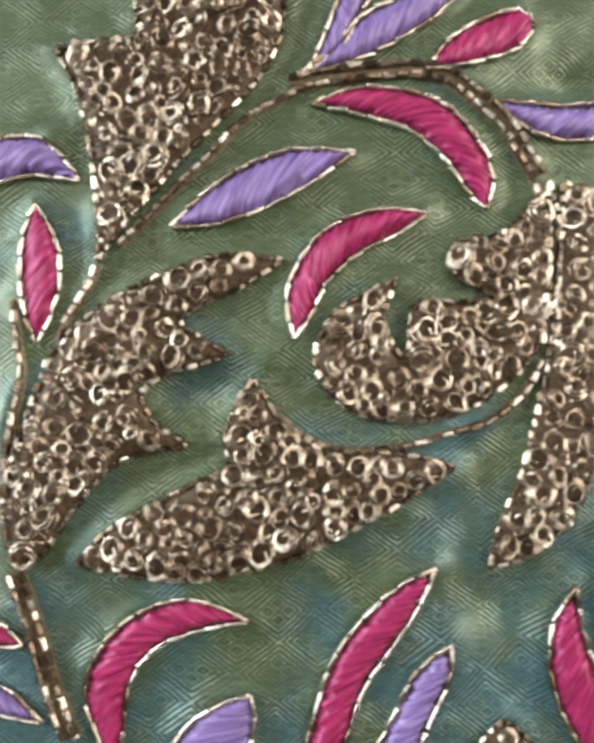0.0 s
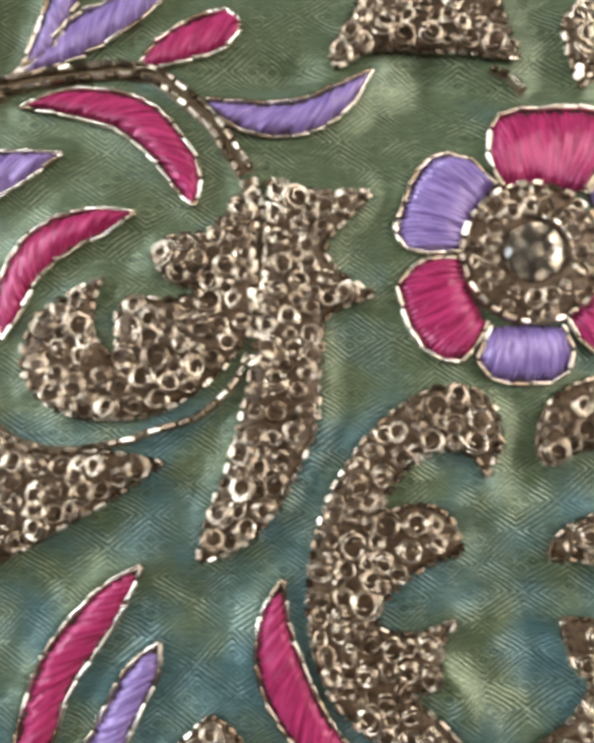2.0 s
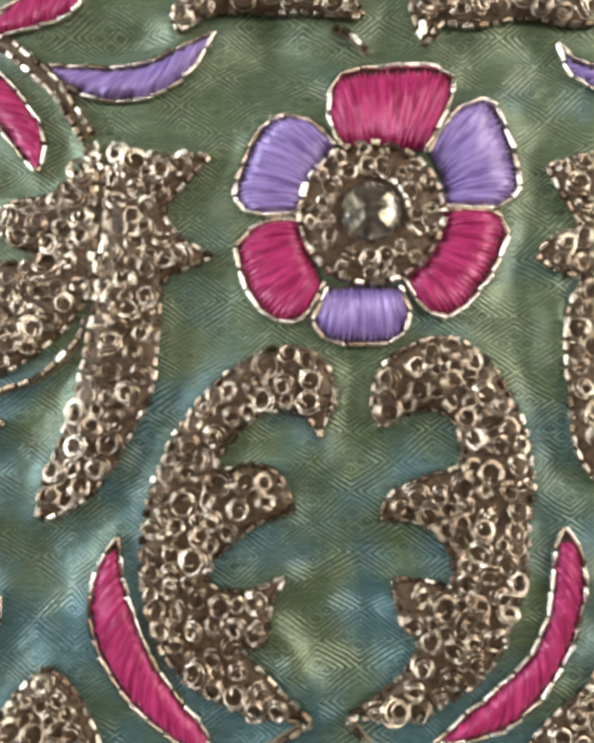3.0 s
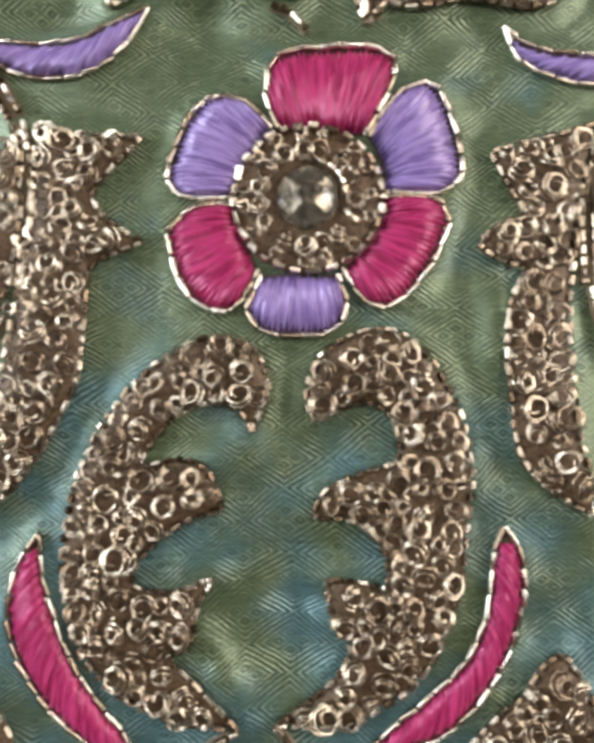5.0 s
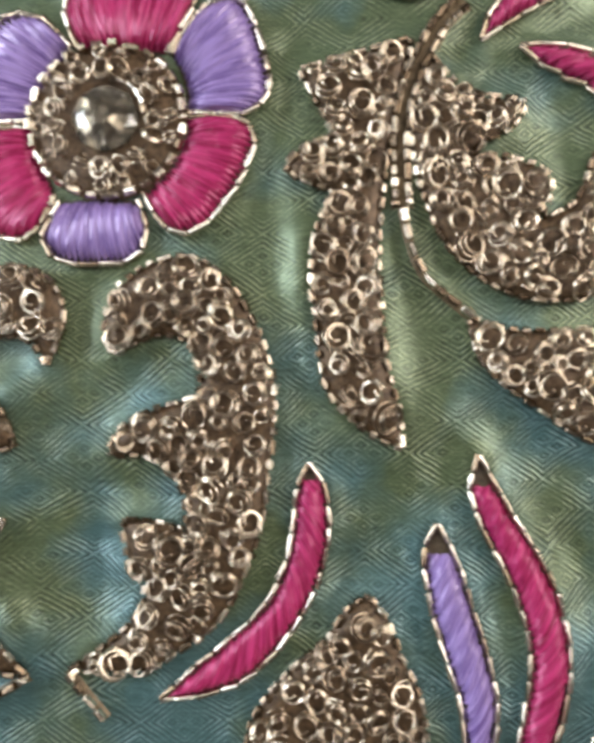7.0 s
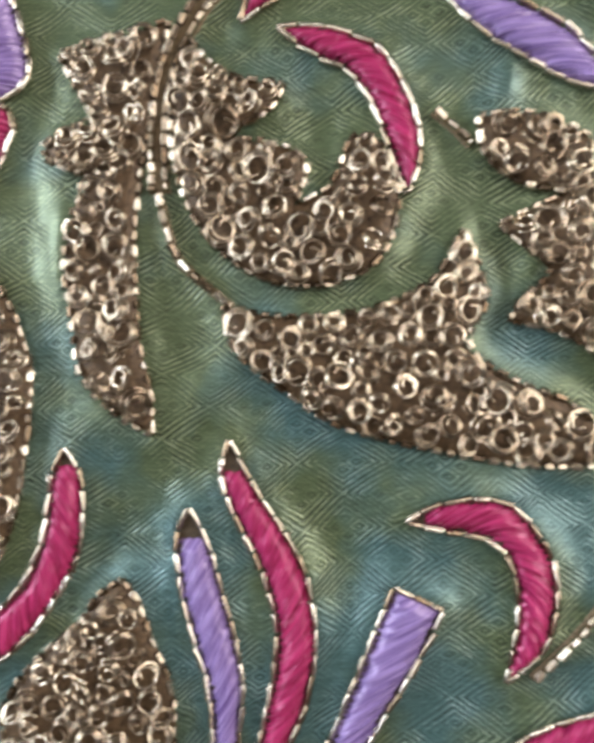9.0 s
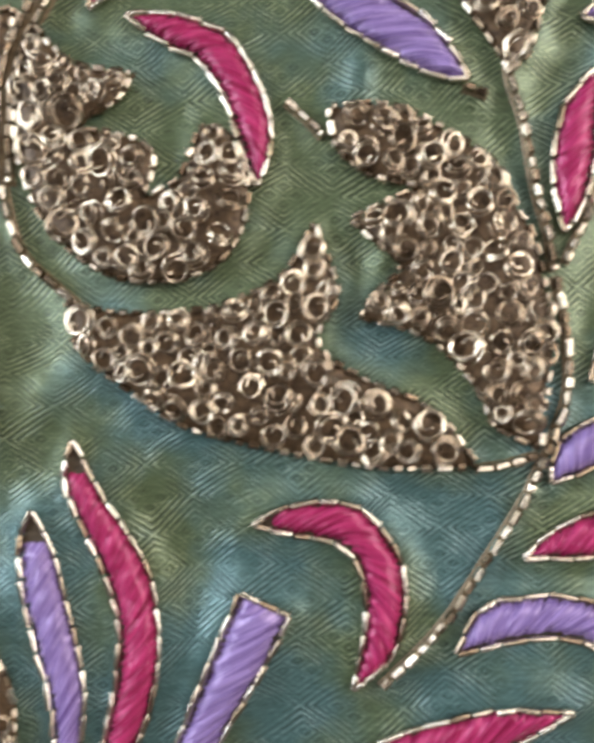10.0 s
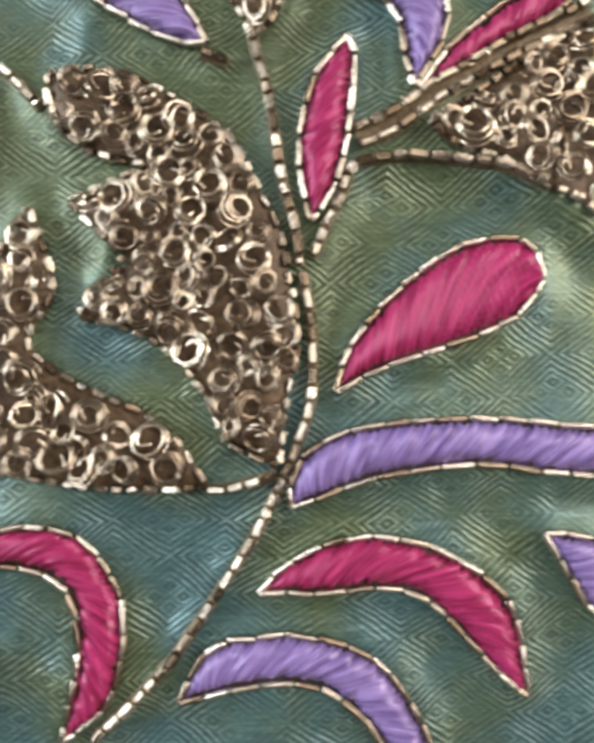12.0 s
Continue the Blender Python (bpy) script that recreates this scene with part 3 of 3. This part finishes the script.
satin_leaf("purple", [(-16.9, 23.1), (-12.6, 27.4), (-7.2, 31.1), (-1, 33.3), (6.9, 32.8)],
           [(-16.9, 23.1), (-11.4, 23.3), (-4.7, 25.5), (1.4, 28.9), (6.9, 32.8)])
satin_leaf("crimson", [(-6.6, -26.4), (-11, -24.3), (-15.7, -23.8), (-20.9, -25.8), (-24.9, -29.8), (-26.6, -34.9), (-25.3, -39.4), (-23.2, -43.3)],
           [(-6.6, -26.4), (-12.1, -27.4), (-17.4, -29.2), (-20.5, -32.6), (-21.6, -37.1), (-21.7, -40.5), (-23.2, -43.3)])
satin_leaf("purple", [(-6.3, -35), (-11.4, -36.8), (-14.9, -39.9), (-17.7, -44.9)],
           [(-6.3, -35), (-5.7, -38.7), (-6.8, -42.1), (-9.6, -46)])
satin_leaf("crimson", [(-34.3, -29.4), (-37.4, -26.4), (-42.1, -25.3)],
           [(-34.3, -29.4), (-37.3, -29.6), (-42, -28.7)])
satin_leaf("purple", [(-31.7, -38.6), (-34.1, -36.1), (-37.1, -34.1), (-41.3, -33.3)],
           [(-31.7, -38.6), (-35.8, -38), (-41.1, -37.2)])
satin_leaf("purple", [(0.8, 43.8), (3.3, 49.7), (5.6, 56.2), (7.2, 61.5)],
           [(0.8, 43.8), (5.2, 47), (7.7, 51.5), (10, 56.7), (7.2, 61.5)])
satin_leaf("purple", [(-0.8, 43.1), (3.3, 46.4), (8.1, 51.4), (12.8, 53.7), (17.3, 56.5), (24.4, 61)],
           [(-0.8, 43.1), (7.1, 45.3), (13.4, 48.4), (19.1, 52.5), (24.4, 61)])
satin_leaf("crimson", [(16.3, 43.9), (19.1, 47.9), (24.2, 51), (28.6, 52), (30.3, 50.1)],
           [(16.3, 43.9), (21.5, 44.5), (26.6, 46), (29.4, 47.5), (30.3, 50.1)])
satin_leaf("crimson", [(1.1, 39.3), (7, 41.6), (13.3, 41.2), (18.9, 38.8), (22.8, 34.1), (24.8, 29.6), (23.6, 25.2)],
           [(1.1, 39.3), (7.6, 37.8), (13.8, 35.7), (18.1, 32), (21.2, 27.8), (23.6, 25.2)])
satin_leaf("purple", [(25.5, 39.5), (31.4, 39.2), (37.6, 39.2), (43.3, 41.3), (47.6, 43.1)],
           [(25.4, 38.6), (29.4, 35.6), (34.3, 34.3), (39.9, 34.9), (44.4, 38), (47.6, 43.1)])
satin_leaf("crimson", [(-1, 8.5), (-2, 13.5), (-0.8, 17.8), (2.6, 22.4), (7.5, 24.8), (12.5, 25.4), (16.2, 24.8)],
           [(-1, 8.5), (1.3, 11.6), (3.2, 15.8), (7.5, 19.7), (12.4, 22.1), (16.2, 24.8)])
satin_leaf("crimson", [(16.6, -19.7), (11.8, -22), (7.1, -26.5), (3.5, -31.5), (1.5, -37.7), (-0, -43.7), (1.1, -46.5)],
           [(16.6, -19.7), (14.2, -25), (10.6, -30.3), (7.6, -34.4), (5.8, -39.4), (3.5, -44.9), (1.1, -46.5)], 2.2)
satin_leaf("purple", [(18.5, -29.2), (14.6, -31.8), (12.2, -35.7), (9.9, -40), (7.5, -43.9), (7.5, -47.2)],
           [(18.5, -29.2), (18.1, -33.6), (15.7, -38), (13.9, -41.9), (11, -46.2), (7.5, -47.2)], 2.2)
satin_leaf("crimson", [(33.8, -22.1), (31, -26.1), (30.1, -31.4), (31.5, -37.2), (35.3, -43), (40, -47), (44.1, -49.3)],
           [(33.8, -22.1), (34.4, -27.4), (36.1, -32.7), (38.9, -39), (42.4, -43.6), (44.7, -46.5), (44.1, -49.3)], 2.2)
satin_leaf("crimson", [(89.2, -22.2), (91, -24.7), (91.4, -29.5), (90.1, -35.4), (86.9, -40.7), (82.4, -45.4), (77.5, -47.2), (72.1, -47.8)],
           [(89.2, -22.2), (87.7, -25.7), (87, -31.1), (84.6, -37), (80.9, -40.6), (76.5, -44), (72.1, -47.8)], 2.6)
satin_leaf("purple", [(92.1, 39.6), (94.8, 37.1), (98.7, 35.6), (103.3, 34.8), (106.7, 34.5), (109.8, 34.7)],
           [(92.1, 39.6), (93.8, 35.3), (97.5, 32.5), (102, 31.1), (106, 31.8), (109.8, 34.7)])
satin_leaf("crimson", [(110.5, 25.5), (111.5, 28.6), (113.7, 31.3), (118.8, 34.5), (124.2, 34.7)],
           [(110.5, 25.5), (114.7, 27.9), (118.5, 29.9), (121.9, 31.5), (124.2, 34.7)])
satin_leaf("crimson", [(108.1, -21.7), (106.9, -25.6), (108.1, -29.8), (110.8, -35.6), (112.5, -41.3), (112.4, -46.4), (111.2, -51.6), (110, -56.6), (109.4, -59.7)],
           [(108.1, -21.7), (110.8, -27.2), (114.3, -33.1), (116.3, -37.7), (117, -43.9), (116.2, -49), (114.8, -53.1), (112, -57.7), (109.4, -59.7)], 4.0)
satin_leaf("purple", [(103.3, -29.2), (101.7, -32.3), (102.1, -38), (103.5, -43.8), (105, -48.9), (105.3, -54.6), (105.5, -59.2), (106.7, -61.2)],
           [(103.3, -29.2), (105.4, -33.4), (106.8, -38.6), (108.2, -43.8), (108.9, -49), (108.2, -54.6), (107.8, -59.2), (106.7, -61.2)], 4.0)
satin_leaf("purple", [(125.6, -38.4), (123.9, -42), (121.1, -48.1), (118.4, -54.1), (116.1, -59.2)],
           [(130.9, -40.8), (129, -44.6), (126.2, -49.1), (123, -54.2), (119.7, -59.2)])
satin_leaf("crimson", [(114.7, 24.5), (118.2, 24.7), (122.5, 23.7), (126.1, 21.7), (128.6, 17.8), (130.3, 12.9), (130.2, 8.6), (128.7, 4.8)],
           [(114.7, 24.5), (118.7, 21.3), (122.3, 19.5), (124.9, 15.8), (126.6, 10.9), (127.7, 7.1), (128.7, 4.8)])
satin_leaf("crimson", [(127.1, -31.3), (130.5, -29.4), (134.5, -28.8), (138.4, -29.5), (141.2, -32.5), (143.1, -36.4), (142.9, -41.2), (141.4, -45.5), (137.2, -48.7)],
           [(127.1, -31.3), (131.4, -32.5), (135.3, -33.1), (137.7, -34.8), (138.9, -38.7), (138.5, -43.5), (137.2, -48.7)], 3.0)
satin_leaf("purple", [(131.9, 30.1), (138.4, 27.8), (143.3, 25.5), (147.7, 22.3), (150.1, 19.2), (151.7, 15.6)],
           [(131.9, 30.1), (135.3, 25.3), (139.2, 21.6), (144.1, 18.4), (148, 16.2), (151.7, 15.6)])
satin_leaf("purple", [(163.8, 21.9), (166.1, 23.7), (169.5, 24.2), (172.6, 22.3), (174.2, 19.2), (173.6, 15.2), (170.7, 10.8)],
           [(163.8, 21.9), (166.9, 20.2), (169.3, 18.4), (169.9, 15.4), (170.7, 10.8)])
satin_leaf("crimson", [(135.3, -57.1), (140.3, -54.1), (146.8, -52), (153.2, -50.6), (160, -51.2)],
           [(135.3, -57.1), (145.1, -57.3), (152.5, -55.5), (160, -51.2)])
satin_leaf("crimson", [(164.9, 16.2), (162, 12.9), (160.5, 8.9), (160, 4.9), (160.4, 1.8), (161.1, -1.3)],
           [(164.9, 16.2), (165.5, 13.7), (165, 9.2), (164.5, 5.7), (163.3, 1.7), (161.1, -1.3)])
satin_leaf("crimson", [(163, -17.2), (164.5, -12.9), (168.1, -8.6), (171.7, -5.6), (175.7, -3.5), (179.6, -3.1), (181.7, -4.5), (182.3, -7.2)],
           [(163, -17.2), (167.1, -15.1), (171.5, -13.7), (175.9, -12.3), (180.3, -10.2), (182.3, -7.2)])
satin_leaf("crimson", [(171.2, 10.6), (174.4, 14.8), (178, 17.8), (181.2, 19.9), (187.8, 22.4)],
           [(171.2, 10.6), (174.8, 12.1), (179.2, 14.9), (183.7, 17.2), (186.4, 19.8), (187.8, 22.4)])
satin_leaf("purple", [(158.6, -27.7), (159, -24.2), (161.7, -21.6), (166.9, -20.2), (175.7, -19.8), (182.1, -20.3), (188.6, -21.3), (192.8, -23.5)],
           [(158.6, -27.7), (162.4, -26.4), (166.8, -25), (175.5, -24), (182, -24.8), (188.5, -25.2), (192.8, -23.5)])
satin_leaf("crimson", [(155.5, -35.4), (158.8, -32.4), (163.2, -30.7), (167.6, -30.5), (172.3, -31.8), (177, -34.9), (179, -38.3), (179.9, -45.2)],
           [(155.5, -35.4), (161.4, -35.5), (166.6, -35.1), (170.5, -36), (173.8, -39.1), (176.8, -42.6), (179.9, -45.2)])
satin_leaf("purple", [(148.1, -45.1), (150.8, -40.5), (156.1, -39.3), (161.3, -39.6), (166, -41.6), (168.9, -45), (170.8, -48.9), (171.8, -52.7), (171.7, -55.7)],
           [(148.1, -45.1), (153.4, -44), (158.6, -43.5), (162.5, -44.7), (165.4, -47.5), (167.5, -50.6), (169.1, -54), (171.7, -55.7)])
satin_leaf("purple", [(181.6, -30.3), (184, -30.5), (188.3, -31.6), (191.6, -34.7), (192.3, -39.4)],
           [(181.6, -30.3), (183.9, -34.5), (185.9, -37.6), (189.3, -39.3), (192.3, -39.4)])

# ---- stems ----
bead_stem(1, [(-0.7, 41), (-4.7, 39), (-8.1, 36.6), (-12.1, 32.1), (-15.4, 29.1), (-19.3, 24.9), (-23.5, 20.6)])
bead_stem(2, [(76.3, 51.7), (75.4, 46.4), (75.5, 40.5)])
bead_stem(1, [(-26.2, 18.1), (-27.1, 15.7), (-29.4, 12), (-31.2, 8.3)])
bead_stem(1, [(-37.1, 13.8), (-36.3, 8.3), (-35.6, 4.1), (-36.1, -0.7), (-37.1, -6), (-37.5, -11.3)])
bead_stem(2, [(-35.8, -20.4), (-34.5, -23.5), (-32.6, -28.7), (-30.7, -34.3), (-28.2, -40.5)])
bead_stem(2, [(-1.7, 42), (5.2, 43.4), (14, 44.1), (19, 43), (22.7, 39.9), (26.3, 36.6), (28.7, 32.7), (30.5, 29.5)])
bead_stem(1, [(-3.6, -0.4), (0.1, -3.8), (6.1, -5.5), (13.3, -4.8), (18.1, -3.4), (23.5, -1.8), (27.8, 1.7), (30.4, 5.9)])
bead_stem(2, [(30.8, 28.8), (31.9, 23.1), (31.9, 16.3), (31, 7.7)])
bead_stem(1, [(57.6, -45.2), (53.5, -47.3), (50.1, -49.4)])
bead_stem(1, [(61.7, -44.7), (63.3, -46.8), (66, -50)])
bead_stem(2, [(108.8, 30.4), (106, 27.7), (103.1, 22.8), (101.3, 17.8), (100.8, 12.3), (100.8, 6.2)])
bead_stem(1, [(100.8, 6.2), (101.5, 2.4), (102.9, -1.5), (106.3, -4.9), (108.8, -7.1)])
bead_stem(1, [(132, 14.3), (134.5, 11.9), (135.9, 10.1)])
bead_stem(1, [(151.1, 14.9), (152.3, 14.5), (153.7, 13.9)])
bead_stem(1, [(150.9, -26), (153.3, -25.7), (155.5, -25.2), (157.5, -24.6)])
bead_stem(1, [(155.9, 17.1), (156.3, 14.8), (157.3, 11.2), (157.9, 6.7), (158.5, 2.7), (159.5, -1.3), (160, -5.3)])
bead_stem(1, [(160.1, -5.8), (160.8, -9.3), (161, -13.3), (160.7, -18.1), (159, -22.8), (156.3, -28.5)])
bead_stem(1, [(156.3, -28.5), (154.5, -31.5), (150.4, -37.4), (146.4, -42.6), (140.2, -48.5)])
bead_stem(1, [(161.2, -4.5), (162.6, -1.4), (164.2, 1.7), (165.1, 3.9), (167.5, 4.5), (171.9, 4.6), (178.5, 3.3), (182.4, 1.2)])
bead_stem(2, [(165.4, 6.5), (168.9, 7.8), (172.1, 9.9), (176.5, 12.5), (181, 15), (187.7, 18)])
bead_stem(1, [(62.9, 42.7), (65.3, 41.6), (67.4, 39.3)])

# ---- ring-filled motifs ----
ring_leaf("flared_leaf", [(-32.1, 46.7, 1), (-27.1, 47.6), (-21.8, 47.9, 1), (-21.6, 52.1), (-21.1, 58.6), (-2.3, 59.1, 1), (-2.6, 49.4), (-5.7, 42.7), (-10.4, 37.3), (-15.4, 32), (-20.5, 26.1), (-24.1, 21.4), (-26.2, 18.1, 1), (-26.1, 23), (-26.7, 29.2), (-27.8, 36.1), (-29.5, 41.8)])
ring_leaf("toothed_leaf", [(-2.2, 18.7, 1), (-7.1, 19.4), (-12.5, 19), (-18, 16.7), (-24, 13.8), (-28.7, 10.1), (-32, 6.5), (-33.6, 1.7), (-35.3, -2.5), (-36.6, -8.4), (-37.4, -13.6), (-35.7, -20.3, 1), (-32.2, -18.3), (-28.8, -13.3), (-24.7, -8.4), (-21.2, -6.1), (-13.8, -4.8, 1), (-18.3, -2.2), (-20.7, 1.4, 1), (-18.4, 3.5), (-14.2, 5), (-8.8, 6.5, 1), (-13.6, 9.2), (-16.1, 10.7, 1), (-13.1, 12.8), (-8.3, 15)])
ring_leaf("finned_leaf", [(-28, -19.4, 1), (-23.4, -14.8), (-18.1, -11.9), (-13.4, -9.5), (-9.3, -7.5), (-9.6, -3), (-6.1, 3.8, 1), (-3.4, -0.7), (0.2, -4.2), (4.9, -5.7), (11.4, -5.7), (19.3, -7.4, 1), (13.1, -11.5), (6.6, -15), (0.2, -18.2), (-6.9, -20.2), (-13.9, -21.4), (-22.1, -20.7)])
ring_leaf("blade_leaf", [(33.5, 28.7, 1), (38.4, 26.9), (47, 26.4, 1), (43.1, 22.7), (39.9, 19.4, 1), (42.2, 15.9), (46.7, 13, 1), (42.7, 11.6), (39.9, 10.5, 1), (39.3, 3.8), (38.4, -3.9), (35.9, -9.2), (32.7, -14.4), (28.5, -18.3), (23.2, -20.2, 1), (24.4, -14.8), (27, -9), (29.3, -1.3), (31, 6.5), (32.1, 13.7), (33, 21.2)])
ring_leaf("curled_leaf", [(31.6, 27.8, 1), (28.5, 24.7), (25.3, 22), (19.8, 21.2), (18.6, 18.1), (20.9, 15.4), (25.7, 13.9, 1), (19.6, 13.2), (15.4, 13.7), (13.5, 11.2), (13.8, 8.1, 1), (12.9, 6), (10.8, 8.8), (10.6, 12.5), (12.3, 16.5, 1), (7.5, 14.1), (3.8, 11.5), (1.7, 6.7), (3.2, 1.8), (7.4, -1), (13.3, -1.8), (19.4, -0.9), (24.9, 2.4), (28.6, 5.9), (31.1, 10.1, 1), (31.5, 18.7)])
ring_leaf("rounded_leaf", [(24.4, -37.9, 1), (21, -41), (18.6, -43.8), (15, -48.9), (16.2, -54.6), (24.6, -55.8), (31.7, -51.3), (30, -44.5), (27.1, -39.9)])
ring_leaf("thorned_arch", [(59.6, -10.7, 1), (57.7, -7.5), (53.7, -7.1), (50.3, -8.7), (47.4, -11.7), (46, -14.8, 1), (50.3, -13.6), (54.2, -14.7), (56.3, -19.6, 1), (51.9, -20.8), (48.6, -22.9), (46, -25.3, 1), (45.2, -28.3), (49.7, -29.2, 1), (55, -27.6, 1), (52.8, -31.1), (52.2, -34.9), (48.8, -36.8, 1), (53, -40.3), (57.6, -45.1, 1), (53.5, -44.6), (48.6, -43.7), (43, -40.7), (39.3, -36.4), (37.2, -30.4), (36.7, -24.9), (37.5, -18.8), (40, -12.1), (44, -6), (49.1, -1.3), (54.9, 1.1), (60, -0.4), (61.7, -5.3)])
ring_leaf("thorned_arch", [(67.3, -9.6, 1), (66.2, -7), (67.7, -2), (72, 1), (76.5, 1.5), (80.4, -1.2), (83.6, -6.3), (85.4, -11.9), (85.7, -16.9), (84.8, -22.9), (84, -28.3), (81.9, -34.2), (78.8, -39.5), (74.3, -42.6), (69.9, -44.9), (61.8, -44.6, 1), (65.1, -42.5), (69, -39.4), (70.9, -35.7), (68.8, -34, 1), (68.3, -30.8), (67.8, -28.1, 1), (72.5, -28.4), (75.2, -29.8, 1), (75.3, -25.5), (73.2, -22.4), (70.4, -21), (66.4, -21, 1), (68.2, -17.7), (72.8, -15.6), (77.2, -14.5, 1), (77, -10.6), (75.2, -7.8), (71.8, -7.5), (69, -8.8)])
ring_leaf("blade_leaf", [(89.5, 23, 1), (94.4, 24.2), (98.8, 25.1), (102.6, 26.1, 1), (101.3, 20.5), (100.1, 16.1), (99.1, 10.6), (98.4, 6.2), (97.9, 0.8), (98, -5.2), (98.3, -11.1), (99.4, -15.9), (99.8, -21.1, 1), (96.2, -19.2), (92.8, -16.2), (91.1, -13), (90.5, -6.5), (90.1, -1.6), (91, 4.3), (93.3, 8.6, 1), (90.1, 9.3), (87.2, 11.2, 1), (89.7, 13.8), (93.5, 15, 1), (91.5, 18.7)])
ring_leaf("curled_leaf", [(104.7, 23.9, 1), (106.8, 21.1), (110, 19), (115.6, 18.4, 1), (113.7, 15.2), (110.4, 13.5), (108.7, 12, 1), (113, 11.5), (116.7, 10.2), (117.7, 8), (116, 4.3, 1), (119.8, 5.8), (121.5, 8.9), (122.6, 12.1, 1), (125.7, 10.9), (127.6, 6), (127.2, 1.2), (124.7, -2.9), (119.4, -4.9), (113.6, -4.5), (108.4, -1.5), (104.7, 3.2), (103, 8.2), (102.2, 13.1), (102.4, 18.6, 1)])
ring_leaf("finned_leaf", [(107.6, -6.6, 1), (112.1, -8), (117.1, -8.3), (123.1, -8), (128.1, -6.4), (131.6, -4.3), (134.7, 1.1, 1), (136.1, -3), (137, -7.4), (134.9, -10.6), (134.4, -12.3, 1), (137.3, -14.8), (141.2, -16.9), (145, -18.5), (148.4, -21.5), (151.1, -25.6, 1), (146.8, -25.8), (140, -25.4), (132.6, -24), (125.8, -22.4), (119.4, -20.3), (114.5, -16.7), (111, -14.1), (108.5, -11.1)])
ring_leaf("toothed_leaf", [(136.7, 13.3, 1), (141.2, 13.6), (145.1, 12.6), (150, 9.8), (153.9, 6.8), (155.8, 2.7), (158.1, -1.8), (159, -7.1), (159.7, -12.4), (158.5, -18), (157.7, -24.1, 1), (155.1, -22.7), (152.7, -21.4), (151.9, -18.8), (149.6, -15.2), (147, -12.5), (143.5, -10.7), (139.1, -9.6, 1), (140.9, -7.1), (144.2, -4.5, 1), (141.4, -1.8), (138.5, 1.1, 1), (141.9, 2.6), (146.4, 4.5, 1), (142.8, 5), (139.5, 6.5), (137.1, 9.4)])
ring_leaf("rounded_leaf", [(95.5, -37.1, 1), (97.5, -39.7), (98.9, -43.8), (100.8, -48.3), (101.1, -54.3), (99.9, -59.2), (90.6, -61.6), (83.5, -59.1), (81.6, -53.1), (83.2, -48.6), (87, -44.6), (90.7, -41.6), (92.9, -38.6)])
ring_leaf("flared_leaf", [(156.1, 16.3, 1), (154, 19.9), (151.7, 23.5), (150.3, 26.6), (148.9, 31.2), (162.8, 30.6, 1), (160.7, 25.7), (159.3, 21.7), (158.2, 18.2)])
ring_leaf("flared_leaf", [(172, 7.6, 1), (175.5, 9.5), (180, 12.7), (184.4, 15.3), (189.7, 16.9), (193.8, 9.7), (189.1, -1.7), (184.9, 0.2), (181.8, 1.2), (178.4, 3.9), (174.5, 5.3)])
ring_leaf("arched_leaf", [(41.9, 45.4, 1), (43.6, 48.3), (45.6, 51.5), (47.1, 56.8), (49.8, 62), (65, 61.5), (64.5, 53.6), (65.5, 48.9), (67.1, 43.7, 1), (62.7, 44.4), (57.8, 45.2), (51.6, 45.8), (46.6, 45.3), (42.7, 43.4)])
ring_leaf("arched_leaf", [(75, 39.4, 1), (77, 42.4), (81.2, 41.6), (87.3, 42.5), (96.3, 41.4), (100.6, 44.3), (99.8, 49.4), (75.5, 50.9), (73.4, 44.6)])

# ---- the cloth, lifted where it is stitched ----
bm = bmesh.new()
X0, X1, Y0, Y1 = -85, 245, -110, 95
edges = np.array(EDGES, dtype=np.float32)
columns = np.arange(X0, X1 + 1, dtype=np.float32)


def pulled(y):
    """How far the stitching lifts the cloth along one line, in mm."""
    close = edges[np.abs(edges[:, 1] - y) < 8.0]
    if not len(close):
        return np.zeros(len(columns))
    gap = ((columns[:, None] - close[None, :, 0]) ** 2 + (y - close[None, :, 1]) ** 2).min(1)
    return RAISED * np.exp(-gap / 4.0)


rows = []
for y in range(Y0, Y1 + 1):
    up = pulled(float(y))
    rows.append([bm.verts.new((x * MM, y * MM, (lift(x, y) + float(up[x - X0])) * MM)) for x in range(X0, X1 + 1)])
for r0, r1 in zip(rows, rows[1:]):
    for k in range(len(r0) - 1):
        bm.faces.new((r0[k], r0[k + 1], r1[k + 1], r1[k]))
cloth = tagged(new("silk_cloth", link_mesh("silk_cloth", bm, SILK)), label="green shot silk cloth with painted teal sheen and woven diamonds, gently puckered",
               category="fabric", kind="structure")
cloth.location.z = CLOTH_Z
